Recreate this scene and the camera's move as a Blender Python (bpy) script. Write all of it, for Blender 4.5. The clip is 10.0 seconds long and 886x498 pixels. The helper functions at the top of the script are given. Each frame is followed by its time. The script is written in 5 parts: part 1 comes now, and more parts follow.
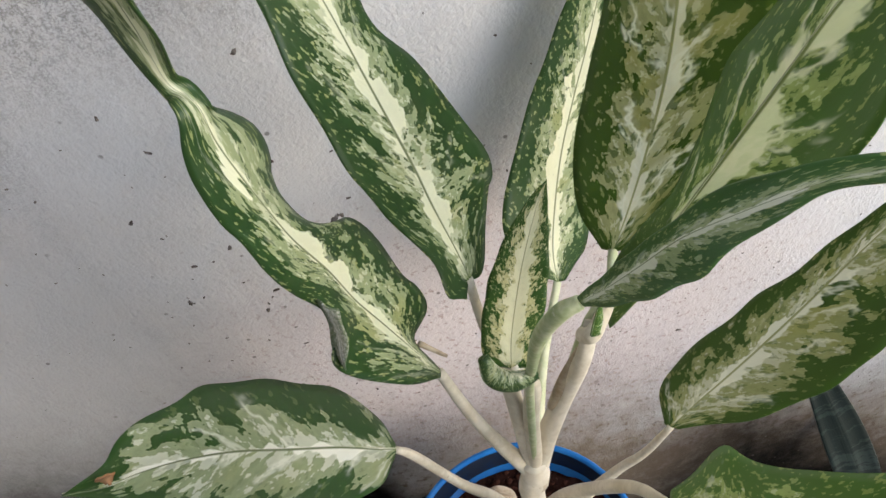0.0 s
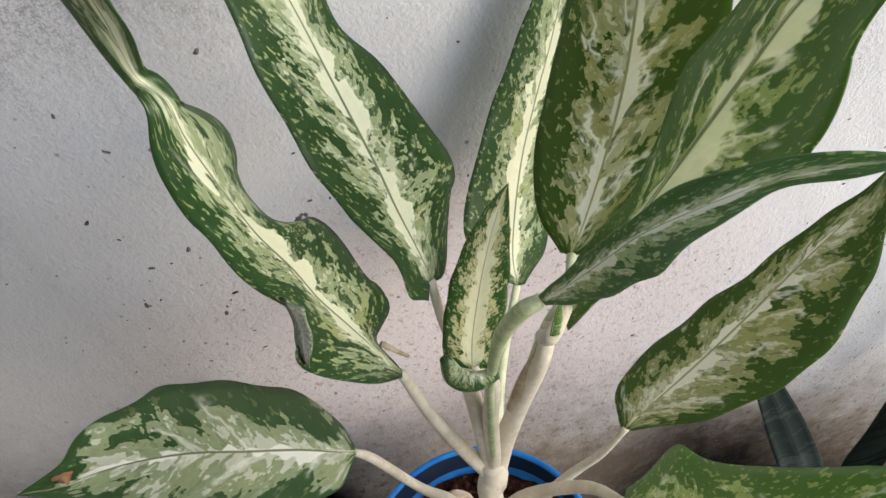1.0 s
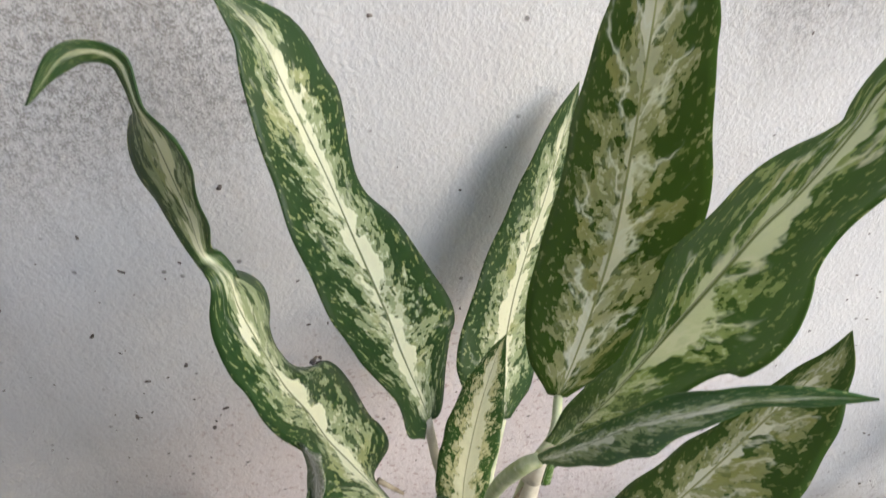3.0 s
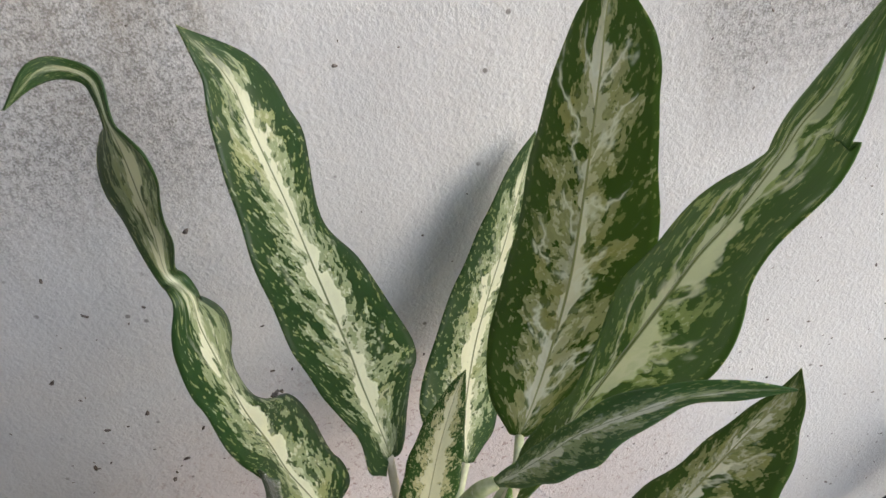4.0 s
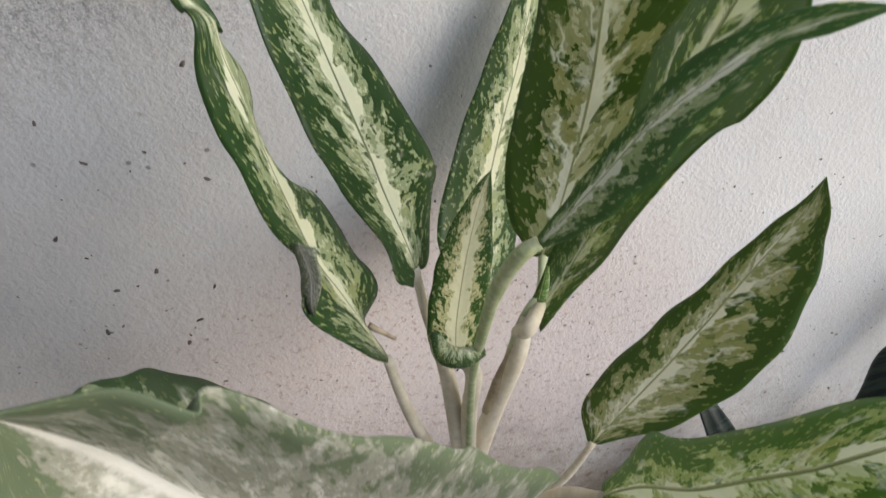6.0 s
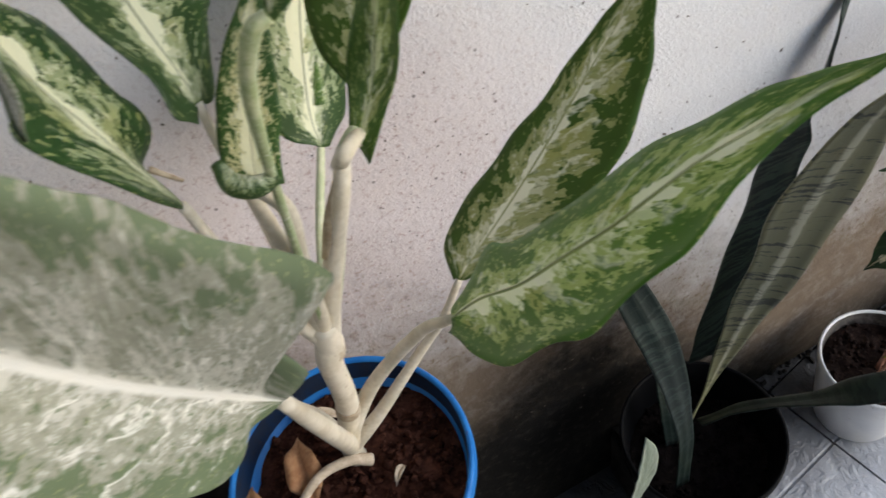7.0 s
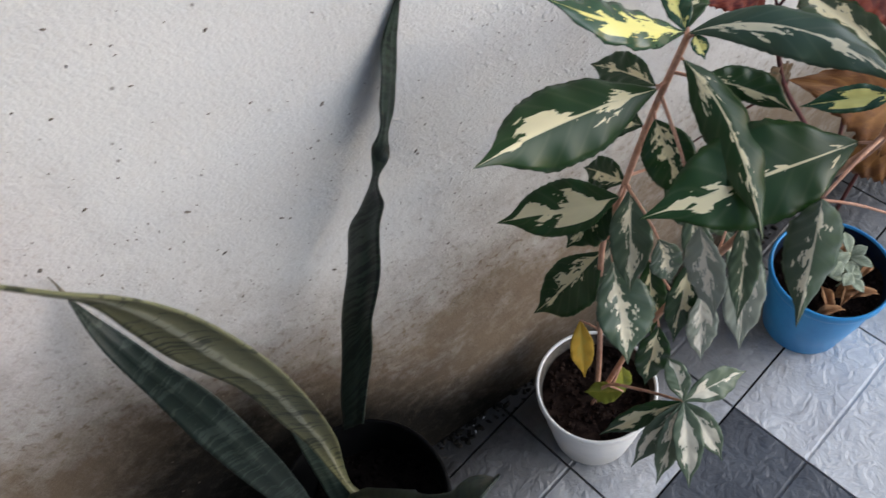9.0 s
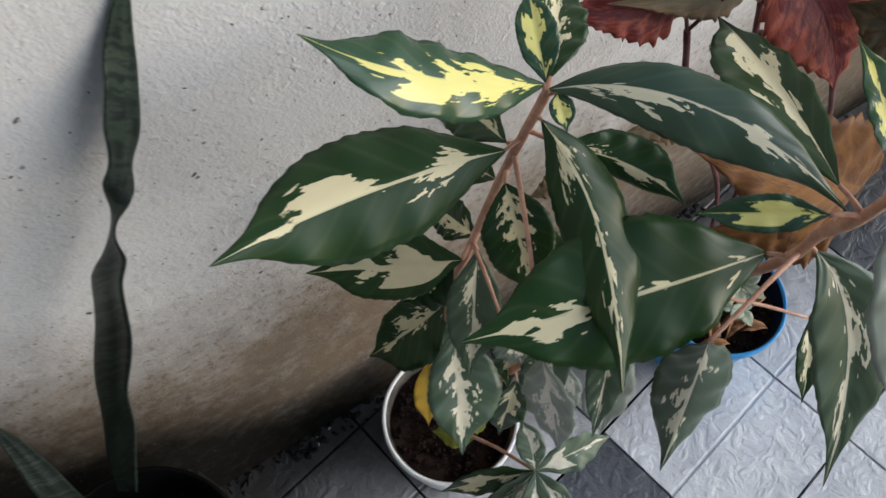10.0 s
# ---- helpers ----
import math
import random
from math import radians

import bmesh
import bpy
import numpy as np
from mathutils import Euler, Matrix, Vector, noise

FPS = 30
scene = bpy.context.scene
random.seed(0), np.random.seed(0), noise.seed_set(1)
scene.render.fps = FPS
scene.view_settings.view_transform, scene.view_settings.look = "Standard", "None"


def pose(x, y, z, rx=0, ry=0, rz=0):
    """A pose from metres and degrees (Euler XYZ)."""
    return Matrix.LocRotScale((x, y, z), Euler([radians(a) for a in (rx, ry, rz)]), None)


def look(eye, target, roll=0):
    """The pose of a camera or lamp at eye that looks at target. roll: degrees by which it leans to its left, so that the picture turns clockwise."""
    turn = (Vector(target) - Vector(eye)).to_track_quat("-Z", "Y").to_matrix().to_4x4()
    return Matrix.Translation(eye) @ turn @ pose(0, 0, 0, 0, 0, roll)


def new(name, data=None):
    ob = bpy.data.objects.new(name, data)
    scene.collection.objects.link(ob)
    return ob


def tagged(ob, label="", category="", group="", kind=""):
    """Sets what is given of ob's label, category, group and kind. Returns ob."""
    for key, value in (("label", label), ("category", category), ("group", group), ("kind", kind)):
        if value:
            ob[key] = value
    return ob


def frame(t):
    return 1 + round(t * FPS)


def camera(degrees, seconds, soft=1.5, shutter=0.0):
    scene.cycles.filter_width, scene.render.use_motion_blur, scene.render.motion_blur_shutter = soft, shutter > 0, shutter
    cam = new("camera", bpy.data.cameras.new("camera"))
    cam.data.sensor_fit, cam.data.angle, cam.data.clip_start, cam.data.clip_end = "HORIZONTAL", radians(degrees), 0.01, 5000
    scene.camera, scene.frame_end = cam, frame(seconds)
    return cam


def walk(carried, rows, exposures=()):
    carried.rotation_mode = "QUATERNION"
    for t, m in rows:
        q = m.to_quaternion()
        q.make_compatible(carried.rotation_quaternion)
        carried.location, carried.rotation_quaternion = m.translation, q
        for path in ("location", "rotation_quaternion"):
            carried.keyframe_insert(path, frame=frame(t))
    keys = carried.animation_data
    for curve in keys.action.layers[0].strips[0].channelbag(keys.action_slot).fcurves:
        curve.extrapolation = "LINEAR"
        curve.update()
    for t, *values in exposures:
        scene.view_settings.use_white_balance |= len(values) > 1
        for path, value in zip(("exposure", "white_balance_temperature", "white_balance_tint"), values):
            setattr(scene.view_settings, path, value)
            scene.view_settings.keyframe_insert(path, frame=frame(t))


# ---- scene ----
cam = camera(61.11, 10.0, shutter=0.25)
# seconds, eye, turn to the left, tilt, lean
PATH = [
    (0, (0.6023, -0.4177, 1.6074), 5.68, -48.25, -22.11),
    (0.5, (0.5993, -0.4167, 1.6099), 3.35, -48.11, -20.70),
    (1, (0.5990, -0.4227, 1.6092), 0.76, -48.76, -17.91),
    (1.5, (0.5993, -0.4280, 1.6085), 1.68, -49.51, -16.36),
    (2, (0.6029, -0.4327, 1.6030), 2.74, -49.91, -14.90),
    (2.5, (0.5911, -0.4305, 1.6138), -1.30, -48.91, -12.47),
    (3, (0.5897, -0.4244, 1.6511), -4.75, -41.88, -10.74),
    (3.2, (0.5894, -0.4263, 1.6545), -5.84, -40.28, -10.18),
    (4.3, (0.5902, -0.4470, 1.6428), -9.01, -37.20, -8.15),
    (4.5, (0.5864, -0.4434, 1.6387), -8.76, -37.43, -7.92),
    (5, (0.5749, -0.4447, 1.6183), -9.26, -40.05, -8.11),
    (5.2, (0.5717, -0.4521, 1.6132), -9.25, -39.98, -8.82),
    (6.3, (0.5534, -0.4770, 1.5695), -9.42, -45.43, -12.58),
    (6.5, (0.5569, -0.4884, 1.5535), -10.26, -47.27, -13.83),
    (7, (0.6048, -0.4986, 1.5242), -13.20, -51.06, -17.03),
    (7.5, (0.7164, -0.5045, 1.5033), -17.16, -51.67, -15.40),
    (8, (0.8507, -0.5142, 1.4660), -16.31, -55.10, -14.42),
    (8.5, (0.9642, -0.5181, 1.4286), -17.62, -55.59, -13.73),
    (9, (1.0500, -0.5134, 1.4228), -21.11, -56.20, -13.65),
    (9.5, (1.1355, -0.4522, 1.3875), -28.84, -58.51, -7.53),
    (10, (1.2366, -0.3789, 1.3093), -32.81, -62.94, 0.76),
]


def stand(eye, yaw, pitch, roll):
    y, p = radians(yaw), radians(pitch)
    way = Vector((-math.sin(y) * math.cos(p), math.cos(y) * math.cos(p), math.sin(p)))
    return look(eye, Vector(eye) + way, roll)


walk(cam, [(t, stand(eye, yaw, pitch, roll)) for t, eye, yaw, pitch, roll in PATH], [(0.0, 0.38, 6750, 12), (2.5, 0.42, 6750, 12), (4.5, 0.06, 6800, 12), (6.5, 0.17, 6750, 12), (7.5, 0.1, 6700, 12), (8.5, 0.03, 6700, 12), (9.5, 0.05, 6750, 12), (10.0, -0.02, 6900, 10)])

# ---- light ----
world = bpy.data.worlds.new("world")
scene.world = world
world.use_nodes = True
sky = world.node_tree.nodes.new("ShaderNodeTexSky")
sky.sky_type, sky.sun_disc = "NISHITA", False
sky.sun_elevation, sky.sun_rotation = radians(24), radians(127)
backdrop = world.node_tree.nodes["Background"]
backdrop.inputs[1].default_value = 0.22
tint = world.node_tree.nodes.new("ShaderNodeMix")
tint.data_type, tint.blend_type = "RGBA", "MULTIPLY"
tint.inputs[0].default_value = 1.0
tint.inputs[7].default_value = (1.02, 1.0, 0.96, 1.0)
world.node_tree.links.new(sky.outputs[0], tint.inputs[6])
world.node_tree.links.new(tint.outputs[2], backdrop.inputs[0])
sun = new("sun", bpy.data.lights.new("sun", "SUN"))
sun.data.energy, sun.data.angle, sun.data.color = 1.95, radians(50), (0.84, 0.96, 1.10)
sun.matrix_world = look((1.33, -1.0, 0.75), (0, 0, 0))


# ---- node helpers ----
class Nodes:
    def __init__(self, name, rough=0.5, metal=0.0):
        self.m = bpy.data.materials.new(name)
        self.m.use_nodes = True
        self.t = self.m.node_tree
        self.b = self.t.nodes["Principled BSDF"]
        self.b.inputs["Roughness"].default_value = rough
        self.b.inputs["Metallic"].default_value = metal

    def put(self, value, socket):
        if isinstance(value, bpy.types.NodeSocket):
            self.t.links.new(value, socket)
        else:
            socket.default_value = value

    def math(self, op, a, b=0.0, c=0.0):
        n = self.t.nodes.new("ShaderNodeMath")
        n.operation = op
        for v, s in zip((a, b, c), n.inputs):
            self.put(v, s)
        return n.outputs[0]

    def step(self, x, lo, hi):
        n = self.t.nodes.new("ShaderNodeMapRange")
        n.interpolation_type = "SMOOTHSTEP"
        for v, s in zip((x, lo, hi, 0.0, 1.0), n.inputs):
            self.put(v, s)
        return n.outputs[0]

    def vec(self, x, y, z=0.0):
        n = self.t.nodes.new("ShaderNodeCombineXYZ")
        for v, s in zip((x, y, z), n.inputs):
            self.put(v, s)
        return n.outputs[0]

    def noise(self, vec, scale, detail=4.0, rough=0.55, warp=0.0):
        n = self.t.nodes.new("ShaderNodeTexNoise")
        self.put(vec, n.inputs["Vector"])
        for k, v in (("Scale", scale), ("Detail", detail), ("Roughness", rough), ("Distortion", warp)):
            self.put(v, n.inputs[k])
        return n.outputs["Fac"]

    def cells(self, vec, scale, feature="F1"):
        n = self.t.nodes.new("ShaderNodeTexVoronoi")
        n.feature = feature
        self.put(vec, n.inputs["Vector"])
        self.put(scale, n.inputs["Scale"])
        return n.outputs["Distance"]

    def mix(self, f, a, b):
        n = self.t.nodes.new("ShaderNodeMix")
        n.data_type = "RGBA"
        self.put(f, n.inputs[0])
        self.put(a if isinstance(a, bpy.types.NodeSocket) else (*a, 1.0), n.inputs[6])
        self.put(b if isinstance(b, bpy.types.NodeSocket) else (*b, 1.0), n.inputs[7])
        return n.outputs[2]

    def place(self):
        return self.t.nodes.new("ShaderNodeTexCoord").outputs["Object"]

    def world_place(self):
        return self.t.nodes.new("ShaderNodeNewGeometry").outputs["Position"]

    def split(self, v):
        n = self.t.nodes.new("ShaderNodeSeparateXYZ")
        self.put(v, n.inputs[0])
        return n.outputs

    def uv(self):
        n = self.t.nodes.new("ShaderNodeUVMap")
        n.uv_map = "UVMap"
        return n.outputs[0]

    def random(self):
        return self.t.nodes.new("ShaderNodeObjectInfo").outputs["Random"]

    def island(self):
        return self.t.nodes.new("ShaderNodeNewGeometry").outputs["Random Per Island"]

    def relief(self, height, strength, distance):
        n = self.t.nodes.new("ShaderNodeBump")
        self.put(strength, n.inputs["Strength"])
        self.put(distance, n.inputs["Distance"])
        self.put(height, n.inputs["Height"])
        self.t.links.new(n.outputs[0], self.b.inputs["Normal"])

    def colour(self, c):
        self.put(c if isinstance(c, bpy.types.NodeSocket) else (*c, 1.0), self.b.inputs["Base Color"])

    def thin(self, c, share):
        """Lets some light through, as a leaf does."""
        n = self.t.nodes.new("ShaderNodeBsdfTranslucent")
        self.put(c, n.inputs["Color"])
        mix = self.t.nodes.new("ShaderNodeMixShader")
        mix.inputs[0].default_value = share
        self.t.links.new(self.b.outputs[0], mix.inputs[1])
        self.t.links.new(n.outputs[0], mix.inputs[2])
        self.t.links.new(mix.outputs[0], self.t.nodes["Material Output"].inputs["Surface"])

    def rough(self, r):
        self.put(r, self.b.inputs["Roughness"])


# ---- materials ----
def variegated(name, dark, mid, cream, reach=0.6, rib=0.10, rough=0.36, size=(0.25, 0.042), veins=0.5, crisp=0.05, line=0.6, yellow=0.3, wide=0.026, uneven=0.0, ragged=2.4, grain=1.0, clear=0.27, busy=1.0):
    """A dark green leaf with a ragged grey-green middle, pale flecks that slant along its veins, and a white streak at the midrib."""
    n = Nodes(name, rough)
    x, y, _ = n.split(n.uv())
    r = n.math("MULTIPLY", n.random(), 37.0)
    side = n.math("SUBTRACT", y, 0.5)
    a = n.math("MULTIPLY", n.math("ABSOLUTE", side), 2.0)
    half = n.math("SIGN", side)
    run, out = n.math("MULTIPLY", x, size[0]), n.math("MULTIPLY", a, size[1])
    along = n.math("ADD", n.math("MULTIPLY", run, 0.80), n.math("MULTIPLY", out, 0.60))
    across = n.math("SUBTRACT", n.math("MULTIPLY", run, -0.60), n.math("MULTIPLY", out, -0.80))
    z = n.math("ADD", r, n.math("MULTIPLY", half, 2.3))
    v = n.vec(n.math("ADD", n.math("MULTIPLY", along, 62.0 * grain), r), n.math("MULTIPLY", across, 104.0 * grain), z)
    blot = n.noise(v, 0.9, 3.0, 0.62, 0.3)
    small = n.noise(v, 2.6, 3.0, 0.6, 0.3)
    fine = n.noise(v, 5.5, 2.0, 0.55)
    ends = n.math("MULTIPLY", n.step(x, 0.0, 0.06), n.step(n.math("SUBTRACT", 1.0, x), 0.0, 0.2))
    lift = n.math("SUBTRACT", reach, n.math("ADD", a, n.math("MULTIPLY", n.math("SUBTRACT", 1.0, ends), 0.5)))
    lift = n.math("ADD", lift, n.math("MULTIPLY", n.math("SUBTRACT", blot, 0.5), ragged))
    lift = n.math("ADD", lift, n.math("MULTIPLY", n.math("SUBTRACT", small, 0.5), 0.55 * ragged))
    lift = n.math("ADD", lift, n.math("MULTIPLY", half, uneven))
    pale = n.step(lift, 0.0, crisp)
    light = n.step(n.math("ADD", lift, n.math("MULTIPLY", n.math("SUBTRACT", n.noise(v, 3.2, 3.0, 0.65), 0.5), 2.4)), 0.40, 0.46 + 2 * crisp)
    flecks = n.step(n.noise(v, 2.4, 3.0, 0.6, 0.4), 0.56, 0.57 + 0.4 * crisp)
    specks = n.step(n.noise(v, 4.6, 2.0, 0.5), 0.605, 0.62 + 0.4 * crisp)
    patch = n.math("MULTIPLY", pale, n.math("SUBTRACT", 1.0, n.math("MULTIPLY", flecks, 0.85 * busy)))
    ribs = n.math("ADD", n.math("SUBTRACT", rib, a), n.math("MULTIPLY", n.math("SUBTRACT", n.noise(v, 0.75, 3.0, 0.6), 0.5), 1.1))
    streak = n.math("MULTIPLY", n.step(ribs, 0.0, 0.8 * crisp), ends)
    deep = n.mix(n.noise(v, 0.6, 3.0), dark, tuple(1.5 * c for c in dark))
    deep = n.mix(n.math("MULTIPLY", specks, 0.75 * busy), deep, tuple(0.55 * c + 0.45 * d for c, d in zip(mid, (0.45, 0.48, 0.12))))
    soft = n.mix(fine, tuple(0.72 * c for c in mid), tuple(1.2 * c for c in mid))
    soft = n.mix(n.math("MULTIPLY", light, 0.5), soft, cream)
    gold = n.math("MULTIPLY", n.step(n.noise(v, 0.5, 3.0), 0.55, 0.66), yellow)
    soft = n.mix(gold, soft, (0.40, 0.38, 0.08))
    c = n.mix(patch, deep, soft)
    c = n.mix(n.math("MULTIPLY", streak, 0.93), c, cream)
    wob = n.math("ADD", n.math("MULTIPLY", across, 150.0), n.math("MULTIPLY", blot, 6.0))
    vein = n.math("POWER", n.math("ABSOLUTE", n.math("SINE", wob)), 26.0)
    vein = n.math("MULTIPLY", vein, n.step(n.math("SUBTRACT", n.noise(v, 0.6, 2.0), n.math("MULTIPLY", a, 0.3)), 0.36, 0.44))
    c = n.mix(n.math("MULTIPLY", n.math("MULTIPLY", vein, ends), veins), c, tuple(min(0.95, 1.08 * k) for k in cream))
    c = n.mix(n.step(a, 0.3 * wide, wide), cream if line > 1 else tuple(line * k for k in mid), c)
    n.colour(c)
    n.thin(n.mix(0.3, c, (0.62, 0.70, 0.30)), clear)
    n.rough(n.math("ADD", rough - 0.05, n.math("MULTIPLY", fine, 0.16)))
    n.b.inputs["Specular IOR Level"].default_value = 0.38
    quilt = n.math("SINE", n.math("MULTIPLY", across, 420.0))
    n.relief(n.math("ADD", n.math("MULTIPLY", quilt, 0.2), n.math("MULTIPLY", fine, 0.3)), 0.3, 0.001)
    return n.m


def caricature(name, dark, cream, spread=0.55, rough=0.42, gloss=0.3, quilt=0.12):
    """A dark leaf with one ragged cream patch round its midrib."""
    n = Nodes(name, rough)
    x, y, _ = n.split(n.uv())
    r = n.math("MULTIPLY", n.random(), 53.0)
    side = n.math("SUBTRACT", y, 0.5)
    a = n.math("MULTIPLY", n.math("ABSOLUTE", side), 2.0)
    half = n.math("MULTIPLY", n.math("SIGN", side), 3.1)
    slant = n.math("SUBTRACT", n.math("MULTIPLY", x, 5.0), n.math("MULTIPLY", a, 1.0))
    big = n.noise(n.vec(n.math("ADD", slant, r), half, r), 0.85, 1.0, 0.5)
    rag = n.noise(n.vec(n.math("ADD", slant, r), n.math("ADD", half, n.math("MULTIPLY", a, 2.4)), r), 2.6, 2.5, 0.6)
    reach = n.math("ADD", n.math("MULTIPLY", n.math("SUBTRACT", big, 0.44), 4.6 * spread), n.math("MULTIPLY", n.math("SUBTRACT", rag, 0.5), 1.9))
    ends = n.math("MULTIPLY", n.step(x, 0.03, 0.16), n.step(n.math("SUBTRACT", 1.0, x), 0.05, 0.3))
    reach = n.math("MULTIPLY", n.math("MINIMUM", n.math("MAXIMUM", reach, 0.0), 0.66), ends)
    patch = n.step(n.math("SUBTRACT", reach, a), 0.0, 0.015)
    line = n.step(n.math("SUBTRACT", n.math("ADD", 0.035, n.math("MULTIPLY", n.math("MAXIMUM", n.math("SUBTRACT", big, 0.4), 0.0), 0.3)), a), 0.0, 0.015)
    tone = n.noise(n.vec(slant, side, r), 1.4, 3.0)
    green = n.mix(tone, dark, tuple(1.6 * k for k in dark))
    vein = n.math("POWER", n.math("ABSOLUTE", n.math("SINE", n.math("MULTIPLY", slant, 5.0))), 20.0)
    green = n.mix(n.math("MULTIPLY", vein, 0.02), green, cream)
    pale = n.mix(n.noise(n.vec(x, y, r), 9.0, 3.0), cream, tuple(0.85 * k for k in cream))
    c = n.mix(n.math("MAXIMUM", patch, n.math("MULTIPLY", line, 0.85)), green, pale)
    n.colour(c)
    n.b.inputs["Specular IOR Level"].default_value = gloss
    n.thin(c, 0.08)
    n.relief(n.math("ADD", n.math("MULTIPLY", n.math("SINE", n.math("MULTIPLY", slant, 10.0)), 0.2), n.math("MULTIPLY", rag, 0.15)), quilt, 0.0012)
    return n.m


def banded(name, light, dark, stripe_colour, stripe=0.0, thin=0.0, count=46.0):
    """A stiff leaf with ragged bands across it and, on a broad one, a pale stripe down the middle."""
    n = Nodes(name, 0.45)
    x, y, _ = n.split(n.uv())
    r = n.math("MULTIPLY", n.random(), 19.0)
    a = n.math("ABSOLUTE", n.math("SUBTRACT", y, 0.5))
    wob = n.noise(n.vec(n.math("MULTIPLY", x, 26.0), n.math("MULTIPLY", y, 3.5), r), 1.0, 3.0, 0.6)
    way = n.math("ADD", n.math("MULTIPLY", x, count), n.math("MULTIPLY", wob, 2.2))
    bands = n.noise(n.vec(way, n.math("MULTIPLY", y, 0.8), r), 1.0, 3.0, 0.6)
    broken = n.noise(n.vec(n.math("MULTIPLY", x, 60.0), n.math("MULTIPLY", y, 14.0), r), 1.0, 3.0, 0.6)
    fibre = n.noise(n.vec(n.math("MULTIPLY", x, 3.0), n.math("MULTIPLY", y, 40.0), r), 1.0, 3.0)
    f = n.math("ADD", n.math("MULTIPLY", bands, 0.85), n.math("MULTIPLY", broken, 0.15))
    f = n.step(f, 0.47 + thin, 0.53 + thin)
    c = n.mix(f, light, dark)
    c = n.mix(n.math("MULTIPLY", fibre, 0.35), c, tuple(0.7 * k for k in light))
    mid = n.step(n.math("ADD", a, n.math("MULTIPLY", n.math("SUBTRACT", broken, 0.5), 0.12)), 0.10, 0.04)
    mid = n.math("MULTIPLY", n.math("MULTIPLY", mid, stripe), n.math("SUBTRACT", 1.0, n.math("MULTIPLY", f, 0.6)))
    c = n.mix(mid, c, stripe_colour)
    n.colour(c)
    n.b.inputs["Specular IOR Level"].default_value = 0.3
    n.relief(n.math("ADD", bands, fibre), 0.25, 0.001)
    return n.m


def lobed(name, base, edge, veins, rough=0.55):
    """A soft toothed leaf, another colour towards its edge, with sunken veins."""
    n = Nodes(name, rough)
    x, y, _ = n.split(n.uv())
    r = n.math("MULTIPLY", n.random(), 23.0)
    a = n.math("MULTIPLY", n.math("ABSOLUTE", n.math("SUBTRACT", y, 0.5)), 2.0)
    slant = n.math("SUBTRACT", n.math("MULTIPLY", x, 5.0), n.math("MULTIPLY", a, 1.3))
    blot = n.noise(n.vec(n.math("ADD", slant, r), n.math("MULTIPLY", y, 3.0), r), 1.6, 5.0, 0.65)
    c = n.mix(n.step(n.math("ADD", blot, n.math("MULTIPLY", n.math("SUBTRACT", a, 0.5), 0.25)), 0.42, 0.6), base, edge)
    vein = n.math("POWER", n.math("ABSOLUTE", n.math("SINE", n.math("MULTIPLY", slant, 4.2))), 18.0)
    vein = n.math("MAXIMUM", vein, n.step(a, 0.05, 0.015))
    c = n.mix(n.math("MULTIPLY", vein, 0.3), c, veins)
    n.colour(c)
    n.b.inputs["Specular IOR Level"].default_value = 0.25
    n.relief(n.math("ADD", n.math("MULTIPLY", vein, -0.5), n.noise(n.vec(slant, n.math("MULTIPLY", y, 8.0), r), 6.0, 4.0)), 0.4, 0.001)
    return n.m


def plain(name, base, other, scale=30.0, rough=0.6, bump=0.3, deep=0.001, spots=None, gloss=0.25):
    """Two tones mixed by noise at two scales, with fine relief."""
    n = Nodes(name, rough)
    p = n.place()
    f = n.math("ADD", n.math("MULTIPLY", n.noise(p, scale, 5.0, 0.6), 0.7), n.math("MULTIPLY", n.noise(p, scale * 6.0, 3.0), 0.3))
    c = n.mix(n.step(f, 0.38, 0.62), base, other)
    n.b.inputs["Specular IOR Level"].default_value = gloss if rough < 0.9 else 0.02
    if spots:
        c = n.mix(n.step(n.noise(p, scale * 2.7, 6.0, 0.7), 0.62, 0.7), c, spots)
    n.colour(c)
    n.rough(n.math("ADD", rough - 0.1, n.math("MULTIPLY", f, 0.2)))
    n.relief(f, bump, deep)
    return n.m


